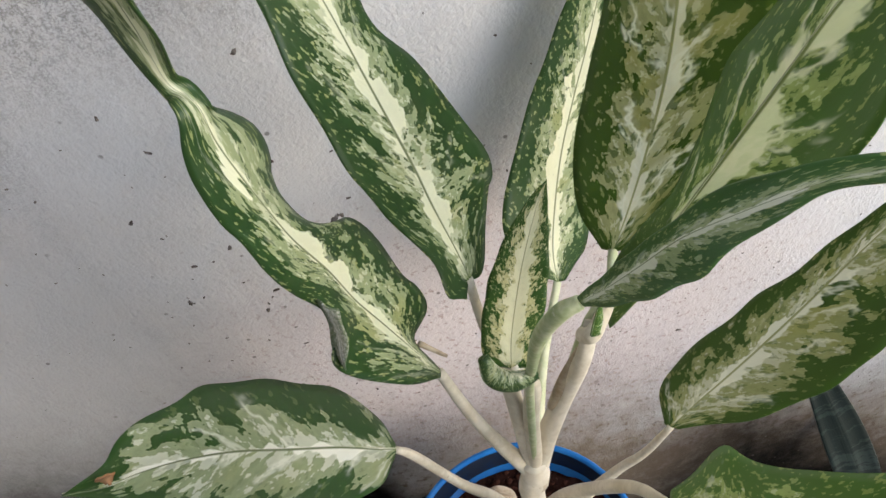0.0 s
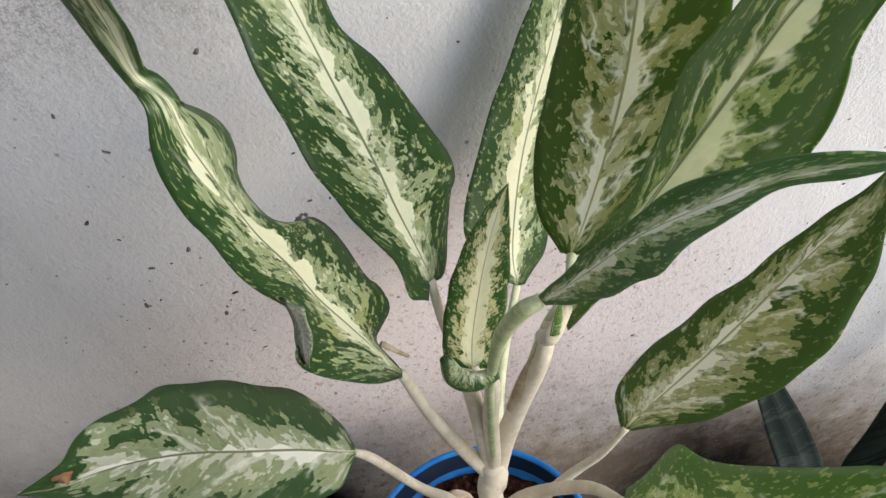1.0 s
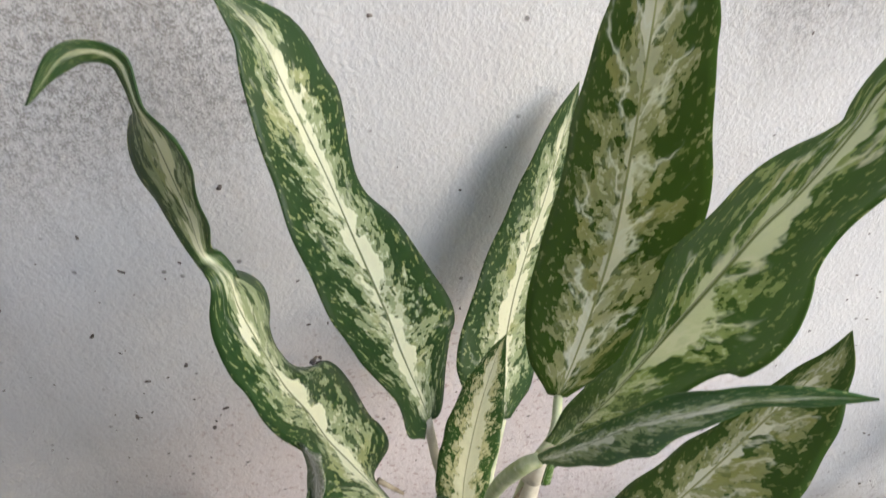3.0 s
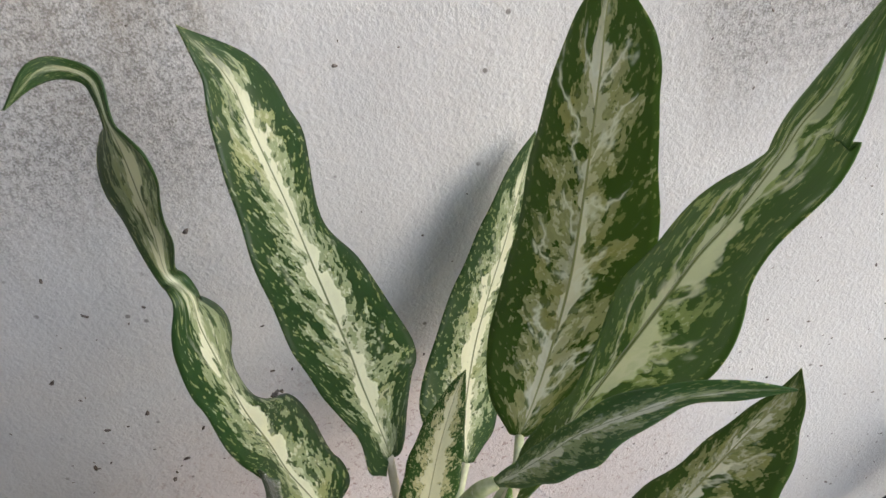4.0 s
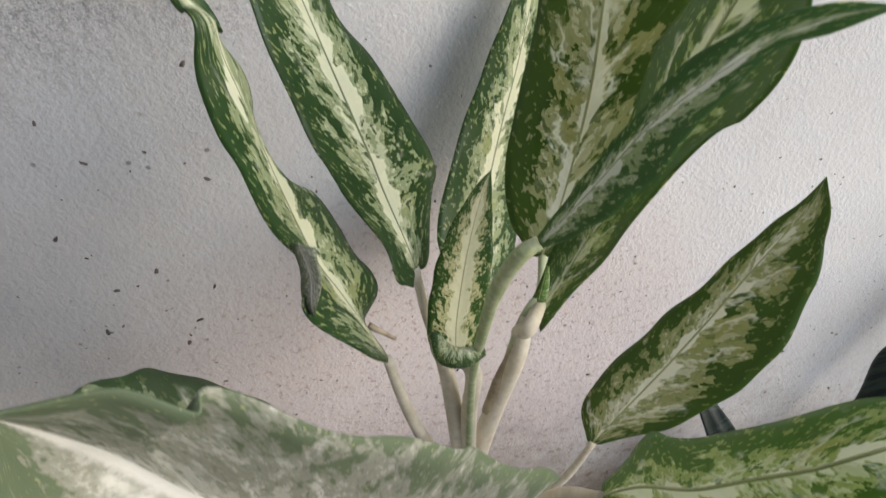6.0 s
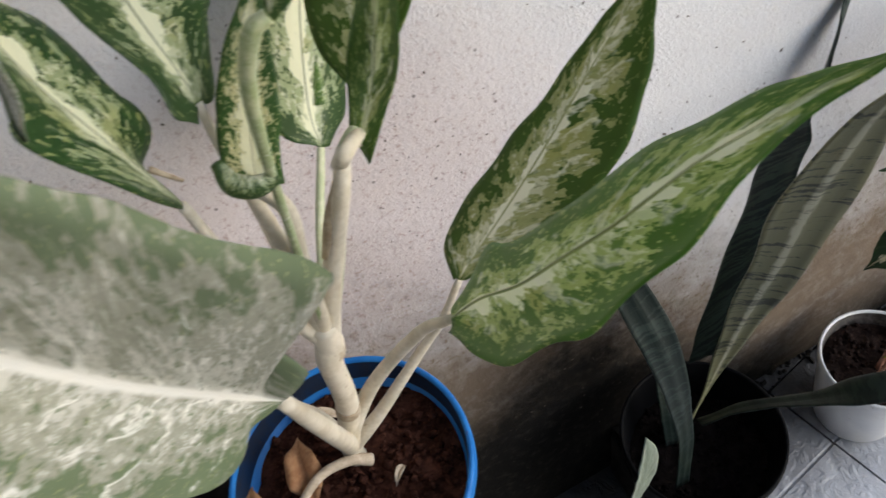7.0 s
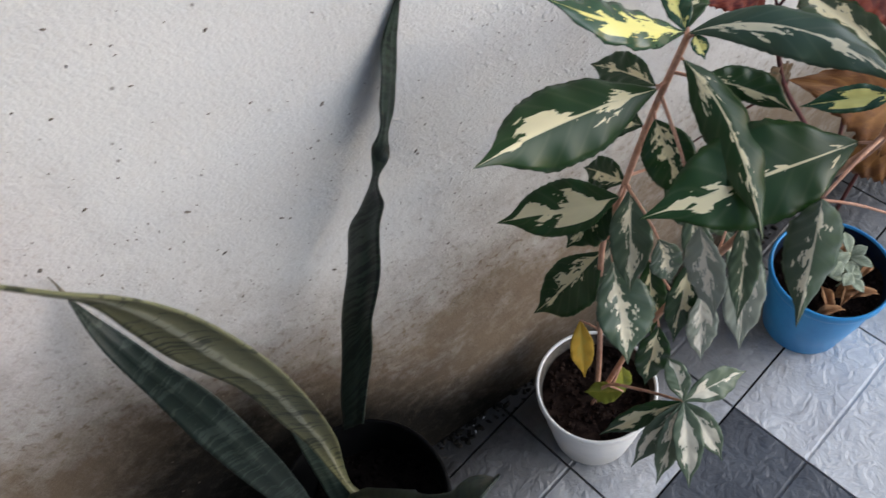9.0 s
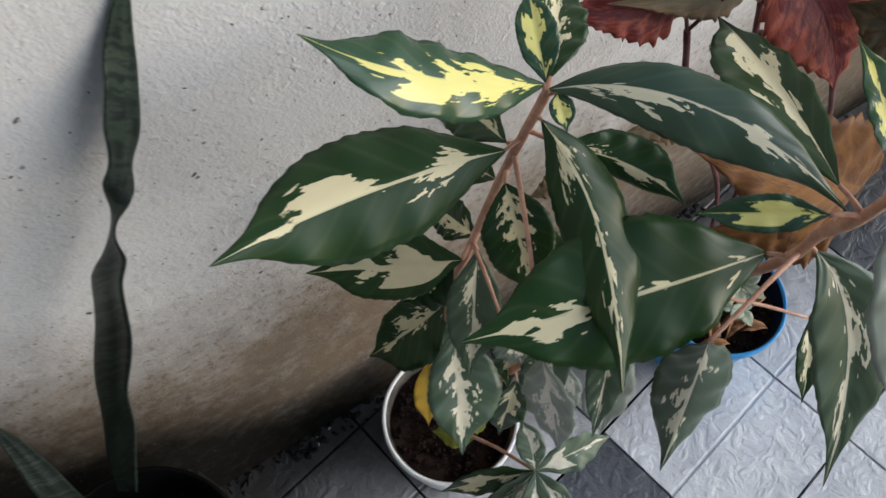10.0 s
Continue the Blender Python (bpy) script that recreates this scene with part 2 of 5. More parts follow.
def plaster():
    """White lime-washed plaster, rough and worn, with damp brown and black growth near the ground and shade painted in.
    """
    n = Nodes("plaster", 0.88)
    n.b.inputs["Specular IOR Level"].default_value = 0.03
    p = n.world_place()
    x, _, z = n.split(p)
    grain = n.noise(p, 330.0, 3.0, 0.65)
    lumps = n.noise(p, 170.0, 3.0, 0.6)
    cloud = n.noise(p, 2.6, 5.0, 0.6)
    mottle = n.noise(p, 44.0, 7.0, 0.72)
    white = n.mix(n.step(cloud, 0.3, 0.7), (0.58, 0.575, 0.575), (0.70, 0.695, 0.69))
    # paint rubbed thin: grey grains that gather in clouds and in runs down the wall
    run = n.noise(n.vec(n.math("MULTIPLY", x, 11.0), 0.0, n.math("MULTIPLY", z, 1.3)), 1.0, 5.0, 0.65)
    high = n.math("MULTIPLY", n.step(z, 1.28, 1.5), n.step(n.math("ABSOLUTE", n.math("SUBTRACT", x, 0.70)), 0.08, 0.2))
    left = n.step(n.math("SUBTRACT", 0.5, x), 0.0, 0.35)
    where = n.math("ADD", n.math("MULTIPLY", high, 0.38), n.math("MULTIPLY", left, 0.10))
    worn = n.math("ADD", n.math("MULTIPLY", run, 0.6), n.math("MULTIPLY", n.noise(p, 6.0, 6.0, 0.65), 0.4))
    worn = n.step(n.math("ADD", worn, where), 0.50, 0.92)
    grit = n.step(n.math("ADD", n.math("MULTIPLY", lumps, 0.45), n.math("MULTIPLY", n.noise(p, 620.0, 2.0, 0.6), 0.55)), 0.44, 0.60)
    white = n.mix(n.math("MULTIPLY", worn, n.math("ADD", 0.30, n.math("MULTIPLY", grit, 0.55))), white, (0.19, 0.18, 0.165))
    # greys the left end: dirt there, plus the light's fall-off painted in
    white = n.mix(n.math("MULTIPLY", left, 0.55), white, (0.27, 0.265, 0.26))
    white = n.mix(n.math("MULTIPLY", n.step(n.noise(p, 90.0, 6.0, 0.8), 0.60, 0.70), 0.30), white, (0.33, 0.31, 0.29))
    drip = n.math("MULTIPLY", n.step(n.math("ABSOLUTE", n.math("SUBTRACT", x, 0.50)), 0.09, 0.0), n.step(z, 1.36, 1.56))
    drip = n.math("MULTIPLY", drip, n.step(n.noise(n.vec(n.math("MULTIPLY", x, 60.0), 0.0, n.math("MULTIPLY", z, 5.0)), 1.0, 6.0, 0.7), 0.40, 0.66))
    white = n.mix(n.math("MULTIPLY", drip, 0.65), white, (0.25, 0.215, 0.17))
    # reddish splash of soil round the raised pot
    far = n.math("ADD", n.math("POWER", n.math("MULTIPLY", n.math("SUBTRACT", x, 0.60), 3.2), 2.0), n.math("POWER", n.math("MULTIPLY", n.math("SUBTRACT", z, 0.98), 4.0), 2.0))
    near = n.math("SUBTRACT", 1.0, n.step(far, 0.1, 1.4))
    rust = n.step(n.noise(p, 130.0, 4.0, 0.75), 0.545, 0.63)
    white = n.mix(n.math("MULTIPLY", near, 0.42), white, (0.50, 0.37, 0.34))
    white = n.mix(n.math("MULTIPLY", n.math("MULTIPLY", rust, n.math("ADD", near, 0.12)), 0.45), white, (0.27, 0.15, 0.12))
    # damp growth: brown first, black with shade in it lower down; its top falls along the wall
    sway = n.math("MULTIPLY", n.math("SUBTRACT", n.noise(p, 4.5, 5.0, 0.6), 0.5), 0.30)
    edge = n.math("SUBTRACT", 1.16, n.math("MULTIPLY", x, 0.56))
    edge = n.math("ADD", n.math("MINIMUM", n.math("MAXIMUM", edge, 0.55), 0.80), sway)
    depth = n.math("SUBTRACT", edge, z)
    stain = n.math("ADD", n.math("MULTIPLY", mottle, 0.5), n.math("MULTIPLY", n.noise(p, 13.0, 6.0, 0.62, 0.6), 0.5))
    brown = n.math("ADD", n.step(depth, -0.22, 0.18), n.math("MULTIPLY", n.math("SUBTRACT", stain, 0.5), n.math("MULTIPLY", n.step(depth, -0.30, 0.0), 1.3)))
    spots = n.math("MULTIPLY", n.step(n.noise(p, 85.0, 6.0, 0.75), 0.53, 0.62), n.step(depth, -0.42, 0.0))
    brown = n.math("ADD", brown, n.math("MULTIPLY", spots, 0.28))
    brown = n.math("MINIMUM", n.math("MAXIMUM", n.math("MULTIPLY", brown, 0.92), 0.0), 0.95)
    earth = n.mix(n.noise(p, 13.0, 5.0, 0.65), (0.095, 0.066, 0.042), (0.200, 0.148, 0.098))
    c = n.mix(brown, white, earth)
    pits = n.math("MULTIPLY", n.step(n.noise(p, 170.0, 4.0, 0.7), 0.58, 0.65), n.step(n.noise(p, 11.0, 4.0, 0.6), 0.42, 0.56))
    c = n.mix(n.math("MULTIPLY", pits, n.math("MULTIPLY", brown, 0.12)), c, (0.42, 0.39, 0.35))
    # the black is growth and also shade round the pots, painted in
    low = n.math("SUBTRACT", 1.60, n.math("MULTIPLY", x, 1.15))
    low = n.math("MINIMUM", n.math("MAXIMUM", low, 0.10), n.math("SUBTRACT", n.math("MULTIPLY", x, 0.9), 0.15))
    # blackens the shaded gap behind the raised pots
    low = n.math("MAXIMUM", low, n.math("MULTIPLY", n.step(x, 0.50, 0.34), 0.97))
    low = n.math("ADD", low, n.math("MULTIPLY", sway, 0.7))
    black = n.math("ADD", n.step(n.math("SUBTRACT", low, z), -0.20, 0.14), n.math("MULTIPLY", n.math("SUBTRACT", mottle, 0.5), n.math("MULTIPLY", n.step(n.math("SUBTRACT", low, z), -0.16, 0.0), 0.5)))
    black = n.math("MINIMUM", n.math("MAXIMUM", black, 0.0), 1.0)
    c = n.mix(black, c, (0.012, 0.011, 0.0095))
    speck = n.step(n.cells(p, 42.0), 0.10, 0.05)
    some = n.step(n.noise(p, 17.0, 2.0), 0.48, 0.54)
    c = n.mix(n.math("MULTIPLY", n.math("MULTIPLY", speck, some), 0.7), c, (0.12, 0.10, 0.09))
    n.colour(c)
    blobs = n.math("MULTIPLY", n.step(n.noise(p, 105.0, 2.0, 0.5, 0.4), 0.56, 0.70), n.math("MULTIPLY", n.step(n.noise(p, 9.0, 3.0, 0.6), 0.44, 0.58), n.step(x, 1.05, 1.35)))
    n.relief(n.math("ADD", n.math("ADD", n.math("MULTIPLY", lumps, 0.7), n.math("MULTIPLY", grain, 0.6)), n.math("MULTIPLY", blobs, 0.55)), 0.6, 0.003)
    return n.m


def glazed(name, base, other, vein):
    """A moulded floor tile with a crinkled stone-like face."""
    n = Nodes(name, 0.42)
    p = n.world_place()
    crinkle = n.noise(p, 24.0, 5.0, 0.55, 0.5)
    ridge = n.math("ABSOLUTE", n.math("SUBTRACT", crinkle, 0.5))
    crease = n.step(ridge, 0.02, 0.0)
    c = n.mix(n.step(n.noise(p, 9.0, 6.0, 0.65, 0.8), 0.35, 0.66), base, other)
    c = n.mix(n.math("MULTIPLY", n.step(n.noise(p, 40.0, 6.0, 0.7, 1.2), 0.54, 0.72), 0.5), c, vein)
    c = n.mix(n.math("MULTIPLY", crease, 0.15), c, vein)
    # wet grime along the foot of the wall, with the plants' and pots' shade painted in
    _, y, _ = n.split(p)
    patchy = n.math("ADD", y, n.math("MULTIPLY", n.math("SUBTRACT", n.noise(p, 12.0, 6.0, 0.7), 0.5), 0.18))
    grime_and_shade = n.math("ADD", n.math("MULTIPLY", n.step(patchy, -0.36, -0.14), 0.72), n.math("MULTIPLY", n.step(patchy, -0.15, -0.03), 0.25))
    c = n.mix(grime_and_shade, c, (0.028, 0.025, 0.023))
    n.colour(c)
    n.rough(n.math("ADD", 0.30, n.math("MULTIPLY", crinkle, 0.35)))
    n.relief(n.math("ADD", n.step(ridge, 0.0, 0.16), n.math("MULTIPLY", n.noise(p, 70.0, 4.0), 0.5)), 0.4, 0.004)
    return n.m


LEAF = variegated("leaf_green", (0.020, 0.057, 0.015), (0.36, 0.42, 0.23), (0.84, 0.84, 0.64), 0.52, 0.16, veins=0.25, grain=0.85, clear=0.38)
LEAF_BRIGHT = variegated("leaf_bright", (0.048, 0.125, 0.018), (0.42, 0.52, 0.20), (0.90, 0.93, 0.72), 0.34, 0.16, veins=0.8, yellow=0.4, crisp=0.08, ragged=3.4, grain=0.9, clear=0.36)
LEAF_FRESH = variegated("leaf_fresh", (0.056, 0.155, 0.018), (0.46, 0.57, 0.22), (0.94, 0.96, 0.84), 0.52, 0.14, veins=0.55, yellow=0.4, grain=0.8, clear=0.35)
LEAF_SIDE = variegated("leaf_side", (0.046, 0.125, 0.030), (0.42, 0.51, 0.26), (0.90, 0.92, 0.80), 0.44, 0.17, veins=0.35, yellow=0.3, size=(0.16, 0.02), grain=1.2)
LEAF_PALE = variegated("leaf_pale", (0.030, 0.085, 0.014), (0.66, 0.62, 0.32), (0.84, 0.81, 0.56), 0.62, 0.34, veins=0.05, yellow=0.3, ragged=2.6)
LEAF_OLD = variegated("leaf_old", (0.046, 0.106, 0.013), (0.50, 0.51, 0.27), (0.94, 0.92, 0.80), 0.56, 0.09, veins=0.9, line=0.95, yellow=0.45, grain=0.65, clear=0.46, busy=0.8)
LEAF_OLIVE = variegated("leaf_olive", (0.042, 0.090, 0.011), (0.38, 0.39, 0.16), (0.86, 0.83, 0.66), 0.60, 0.08, veins=0.6, line=0.9, yellow=0.4, grain=0.7, busy=0.55)
LEAF_LOW = variegated("leaf_low", (0.022, 0.066, 0.014), (0.31, 0.37, 0.21), (0.88, 0.88, 0.80), 0.60, 0.05, size=(0.16, 0.028), veins=0.5, yellow=0.1, grain=0.6, busy=0.3)
LEAF_UNDER = variegated("leaf_milky", (0.10, 0.13, 0.07), (0.31, 0.31, 0.24), (0.74, 0.73, 0.66), 0.90, 0.10, 0.6, (0.30, 0.065), 0.75, 0.30, 1.8, 0.0, 0.07, 0.12, 2.4, clear=0.08)
STALK = plain("stalk", (0.54, 0.48, 0.36), (0.68, 0.62, 0.50), 40.0, 0.5, 0.2, 0.0006, (0.42, 0.33, 0.22))
PETIOLE = plain("petiole_green", (0.30, 0.36, 0.17), (0.50, 0.53, 0.33), 60.0, 0.45, 0.2, 0.0006, (0.62, 0.62, 0.46))
STALK_GREEN = plain("stalk_green", (0.42, 0.46, 0.27), (0.58, 0.58, 0.40), 40.0, 0.45, 0.2, 0.0006)
SOIL = plain("soil", (0.022, 0.009, 0.006), (0.075, 0.030, 0.020), 60.0, 0.95, 0.8, 0.006, (0.20, 0.10, 0.07))
SOIL_DARK = plain("dark_soil", (0.012, 0.008, 0.007), (0.034, 0.022, 0.018), 60.0, 0.95, 0.8, 0.006, (0.10, 0.06, 0.05))
SOIL_WET = plain("wet_soil", (0.005, 0.004, 0.0035), (0.012, 0.009, 0.008), 60.0, 0.9, 0.8, 0.006, (0.03, 0.02, 0.018))
BLUE = plain("blue_plastic", (0.008, 0.12, 0.36), (0.014, 0.15, 0.42), 18.0, 0.38, 0.08, 0.0006)
# pot insides: soil stains, and the shade below the rim put into the colour
BLUE_DARK = plain("dark_blue_plastic", (0.003, 0.018, 0.055), (0.012, 0.018, 0.034), 30.0, 0.6, 0.2, 0.0008, (0.05, 0.025, 0.018))
STAINED_SHADED = plain("stained_shaded_white", (0.05, 0.042, 0.036), (0.14, 0.125, 0.11), 40.0, 0.7, 0.3, 0.0008, (0.03, 0.02, 0.016))
BLUE_WORN = plain("blue_rim", (0.008, 0.13, 0.40), (0.016, 0.18, 0.50), 25.0, 0.42, 0.12, 0.0006, (0.12, 0.07, 0.05))
BLUE_LIGHT = plain("light_blue_plastic", (0.03, 0.27, 0.62), (0.045, 0.31, 0.66), 18.0, 0.35, 0.08, 0.0006)
WHITE_POT = plain("white_plastic", (0.72, 0.72, 0.73), (0.78, 0.78, 0.78), 14.0, 0.35, 0.06, 0.0006, (0.55, 0.53, 0.50))
BLACK_POT = plain("black_plastic", (0.003, 0.003, 0.0033), (0.007, 0.007, 0.0075), 20.0, 0.55, 0.15, 0.0006, None, 0.06)
SNAKE = banded("snake_leaf", (0.011, 0.019, 0.015), (0.036, 0.050, 0.042), (0.2, 0.22, 0.19), 0.0, 0.05, 105.0)
SNAKE_DARK = banded("snake_leaf_dark", (0.024, 0.036, 0.026), (0.009, 0.015, 0.012), (0.2, 0.22, 0.19))
SNAKE_TALL = banded("snake_leaf_tall", (0.030, 0.046, 0.033), (0.007, 0.012, 0.010), (0.2, 0.22, 0.19), 0.0, 0.0, 120.0)
SNAKE_PALE = banded("snake_leaf_pale", (0.160, 0.160, 0.085), (0.014, 0.019, 0.011), (0.50, 0.49, 0.38), 0.6, 0.055, 140.0)
CARI = caricature("caricature_leaf", (0.012, 0.036, 0.010), (0.84, 0.76, 0.50), 0.6, 0.33, 0.30)
CARI_BOLD = caricature("caricature_bold", (0.012, 0.038, 0.009), (0.84, 0.76, 0.50), 1.1, 0.33, 0.30)
# silver, grey and bluish copies of the leaf carry sky sheen in their colour
CARI_SILVER_SHEEN = caricature("caricature_silver_sheen", (0.19, 0.215, 0.18), (0.80, 0.76, 0.66), 0.7, 0.40, 0.45, 0.7)
CARI_YOUNG = caricature("caricature_young", (0.018, 0.052, 0.024), (0.82, 0.76, 0.26), 0.9, 0.25, 0.5)
CARI_GREY_SHEEN = caricature("caricature_grey_sheen", (0.046, 0.075, 0.046), (0.80, 0.75, 0.58), 0.45, 0.34, 0.5, 0.7)
CARI_SHEEN = caricature("caricature_sky_sheen", (0.030, 0.058, 0.036), (0.84, 0.78, 0.58), 0.5, 0.30, 0.5)
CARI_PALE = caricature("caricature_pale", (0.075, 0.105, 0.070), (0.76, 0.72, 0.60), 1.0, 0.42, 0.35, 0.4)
CARI_YELLOW = caricature("caricature_yellow", (0.40, 0.24, 0.03), (0.52, 0.36, 0.06), 0.5, 0.5)
CARI_LIME = caricature("caricature_lime", (0.20, 0.22, 0.03), (0.42, 0.40, 0.06), 0.5, 0.5)
RED_LEAF = lobed("red_leaf", (0.10, 0.012, 0.016), (0.26, 0.055, 0.035), (0.05, 0.008, 0.012))
BROWN_LEAF = lobed("brown_leaf", (0.05, 0.042, 0.020), (0.10, 0.060, 0.026), (0.05, 0.015, 0.012))
ORANGE_LEAF = lobed("orange_leaf", (0.20, 0.085, 0.022), (0.13, 0.050, 0.016), (0.32, 0.15, 0.05))
PURPLE_LEAF = lobed("purple_leaf", (0.11, 0.065, 0.06), (0.08, 0.045, 0.04), (0.30, 0.22, 0.20))
SEEDLING = lobed("grey_green_leaf", (0.20, 0.24, 0.17), (0.30, 0.34, 0.26), (0.36, 0.40, 0.30))
CREEPER = caricature("creeper_leaf", (0.30, 0.32, 0.26), (0.09, 0.13, 0.09), 1.6, 0.5)
COLEUS_STEM = plain("dark_red_stem", (0.07, 0.018, 0.02), (0.12, 0.04, 0.035), 60.0, 0.6, 0.3, 0.0006)
TWIG = plain("red_twig", (0.44, 0.22, 0.15), (0.58, 0.34, 0.25), 60.0, 0.55, 0.3, 0.0006)
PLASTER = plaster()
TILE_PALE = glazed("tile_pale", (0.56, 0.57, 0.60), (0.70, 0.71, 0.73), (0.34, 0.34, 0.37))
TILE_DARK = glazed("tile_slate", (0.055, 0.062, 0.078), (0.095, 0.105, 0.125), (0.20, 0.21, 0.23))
GROUT = plain("grout", (0.02, 0.019, 0.018), (0.045, 0.042, 0.04), 60.0, 0.95, 0.5, 0.002)
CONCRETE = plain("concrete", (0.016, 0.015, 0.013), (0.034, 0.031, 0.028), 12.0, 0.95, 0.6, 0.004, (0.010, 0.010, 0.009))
BARK = plain("brown_sheath", (0.30, 0.23, 0.15), (0.48, 0.40, 0.29), 50.0, 0.8, 0.5, 0.001)
ROOT = plain("pale_root", (0.42, 0.33, 0.23), (0.58, 0.48, 0.36), 60.0, 0.8, 0.4, 0.001)
GRIT = plain("dark_grit", (0.08, 0.065, 0.055), (0.22, 0.19, 0.17), 90.0, 0.9, 0.4, 0.001)
FLAKE = plain("paint_flakes", (0.60, 0.60, 0.62), (0.74, 0.74, 0.76), 60.0, 0.8, 0.4, 0.001, (0.2, 0.18, 0.16))
RENDERED = plain("pale_render", (0.40, 0.39, 0.38), (0.50, 0.49, 0.47), 8.0, 0.9, 0.4, 0.003)
DRY = plain("dry_leaf", (0.26, 0.12, 0.055), (0.40, 0.22, 0.11), 40.0, 0.8, 0.5, 0.001, (0.12, 0.06, 0.04))
WITHERED = plain("withered_tip", (0.10, 0.085, 0.065), (0.20, 0.17, 0.13), 40.0, 0.8, 0.5, 0.001)


# ---- shapes ----
def mesh_of(name, verts, faces, material, uvs=None, smooth=True):
    me = bpy.data.meshes.new(name)
    me.from_pydata([tuple(v) for v in verts], [], faces)
    if uvs is not None:
        layer = me.uv_layers.new(name="UVMap")
        for loop in me.loops:
            layer.data[loop.index].uv = uvs[loop.vertex_index]
    me.materials.append(material)
    if smooth:
        me.polygons.foreach_set("use_smooth", [True] * len(me.polygons))
    me.update()
    return me


def thing(name, at, label, category, group="", kind=""):
    ob = new(name)
    ob.location = at
    ob.empty_display_size = 0.05
    return tagged(ob, label, category, group, kind)


def part(name, me, parent, label=""):
    """A mesh given in world places, hung under its thing or part."""
    ob = new(name, me)
    origin = Vector()
    up = parent
    while up is not None:
        origin += up.location
        up = up.parent
    me.transform(Matrix.Translation(-origin))
    ob.parent = parent
    return tagged(ob, label)


def spline(rows, n):
    """Catmull-Rom samples through the rows, n to a span."""
    r = np.array(rows, float)
    r = np.vstack([2 * r[0] - r[1], r, 2 * r[-1] - r[-2]])
    out = []
    for i in range(1, len(r) - 2):
        for k in range(n):
            t = k / n
            out.append(0.5 * (2 * r[i] + (r[i + 1] - r[i - 1]) * t + (2 * r[i - 1] - 5 * r[i] + 4 * r[i + 1] - r[i + 2]) * t * t + (3 * r[i] - r[i - 1] - 3 * r[i + 1] + r[i + 2]) * t ** 3))
    out.append(r[-2])
    return np.array(out)


def blade(name, rows, material, facing=(0, -1, 0), n=8, m=7, wave=0.0, ripples=5.0, puff=0.05, teeth=0.0, seed=0):
    """A leaf: rows run from base to tip with midrib place, half widths, the rise of each half in degrees and how far its edge is swept along."""
    rows = [list(r) for r in rows]
    for i in range(1, len(rows)):
        for k in (5, 6):
            while rows[i][k] - rows[i - 1][k] > 180:
                rows[i][k] -= 360
            while rows[i][k] - rows[i - 1][k] < -180:
                rows[i][k] += 360
    rows[-1][5], rows[-1][6] = rows[-2][5], rows[-2][6]
    s = spline(rows, n)
    mid = s[:, :3]
    tan = np.gradient(mid, axis=0)
    tan /= np.linalg.norm(tan, axis=1)[:, None]
    face = np.array(facing, float)
    side = np.cross(tan, face)
    side /= np.linalg.norm(side, axis=1)[:, None]
    up = np.cross(side, tan)
    rng = random.Random(seed)
    ph = rng.uniform(0, 6.3)
    verts, uvs, faces = [], [], []
    run = np.r_[0, np.cumsum(np.linalg.norm(np.diff(mid, axis=0), axis=1))]
    for i in range(len(s)):
        u = run[i] / run[-1]
        for j in range(-m, m + 1):
            q = abs(j) / m
            w, a, sg = (max(s[i, 3], 0), s[i, 5], -1) if j < 0 else (max(s[i, 4], 0), s[i, 6], 1)
            bend = radians(a) * (0.85 + 0.15 * q)
            out = sg * math.cos(bend) * side[i] + math.sin(bend) * up[i]
            lift = puff * w * 4 * q * (1 - q) + wave * q * q * min(1, w / 0.02) * math.sin(ripples * 6.283 * u + ph + (2.0 if sg > 0 else 0.0))
            if teeth and q == 1:
                w *= 1 + teeth * (((i * 7) % 3) - 1)
            slide = (s[i, 7] if sg < 0 else s[i, 8]) * q
            verts.append(mid[i] + out * w * q + up[i] * lift + tan[i] * slide)
            uvs.append((u, 0.5 + 0.5 * sg * q))
    k = 2 * m + 1
    for i in range(len(s) - 1):
        for j in range(k - 1):
            a = i * k + j
            faces.append((a, a + 1, a + k + 1, a + k))
    return mesh_of(name, verts, faces, material, uvs)


def thicken(ob, t=0.0007):
    mod = ob.modifiers.new("thickness", "SOLIDIFY")
    mod.thickness, mod.offset = t, 0.0
    return ob


def tube(name, points, radii, material, sides=12, n=6, flat=1.0):
    """A stalk through the points, with a radius at each."""
    s = spline([(*p, r) for p, r in zip(points, radii)], n)
    mid = s[:, :3]
    tan = np.gradient(mid, axis=0)
    tan /= np.linalg.norm(tan, axis=1)[:, None]
    ref = np.array((0.3, -0.9, 0.2))
    verts, faces, uvs = [], [], []
    for i in range(len(s)):
        a = np.cross(tan[i], ref)
        a /= np.linalg.norm(a)
        b = np.cross(tan[i], a)
        for j in range(sides):
            th = 6.28318 * j / sides
            verts.append(mid[i] + s[i, 3] * (math.cos(th) * a + flat * math.sin(th) * b))
            uvs.append((i / len(s), j / sides))
    for i in range(len(s) - 1):
        for j in range(sides):
            k = (j + 1) % sides
            faces.append((i * sides + j, i * sides + k, (i + 1) * sides + k, (i + 1) * sides + j))
    faces.append(tuple(range(sides - 1, -1, -1)))
    faces.append(tuple((len(s) - 1) * sides + j for j in range(sides)))
    return mesh_of(name, verts, faces, material, uvs)


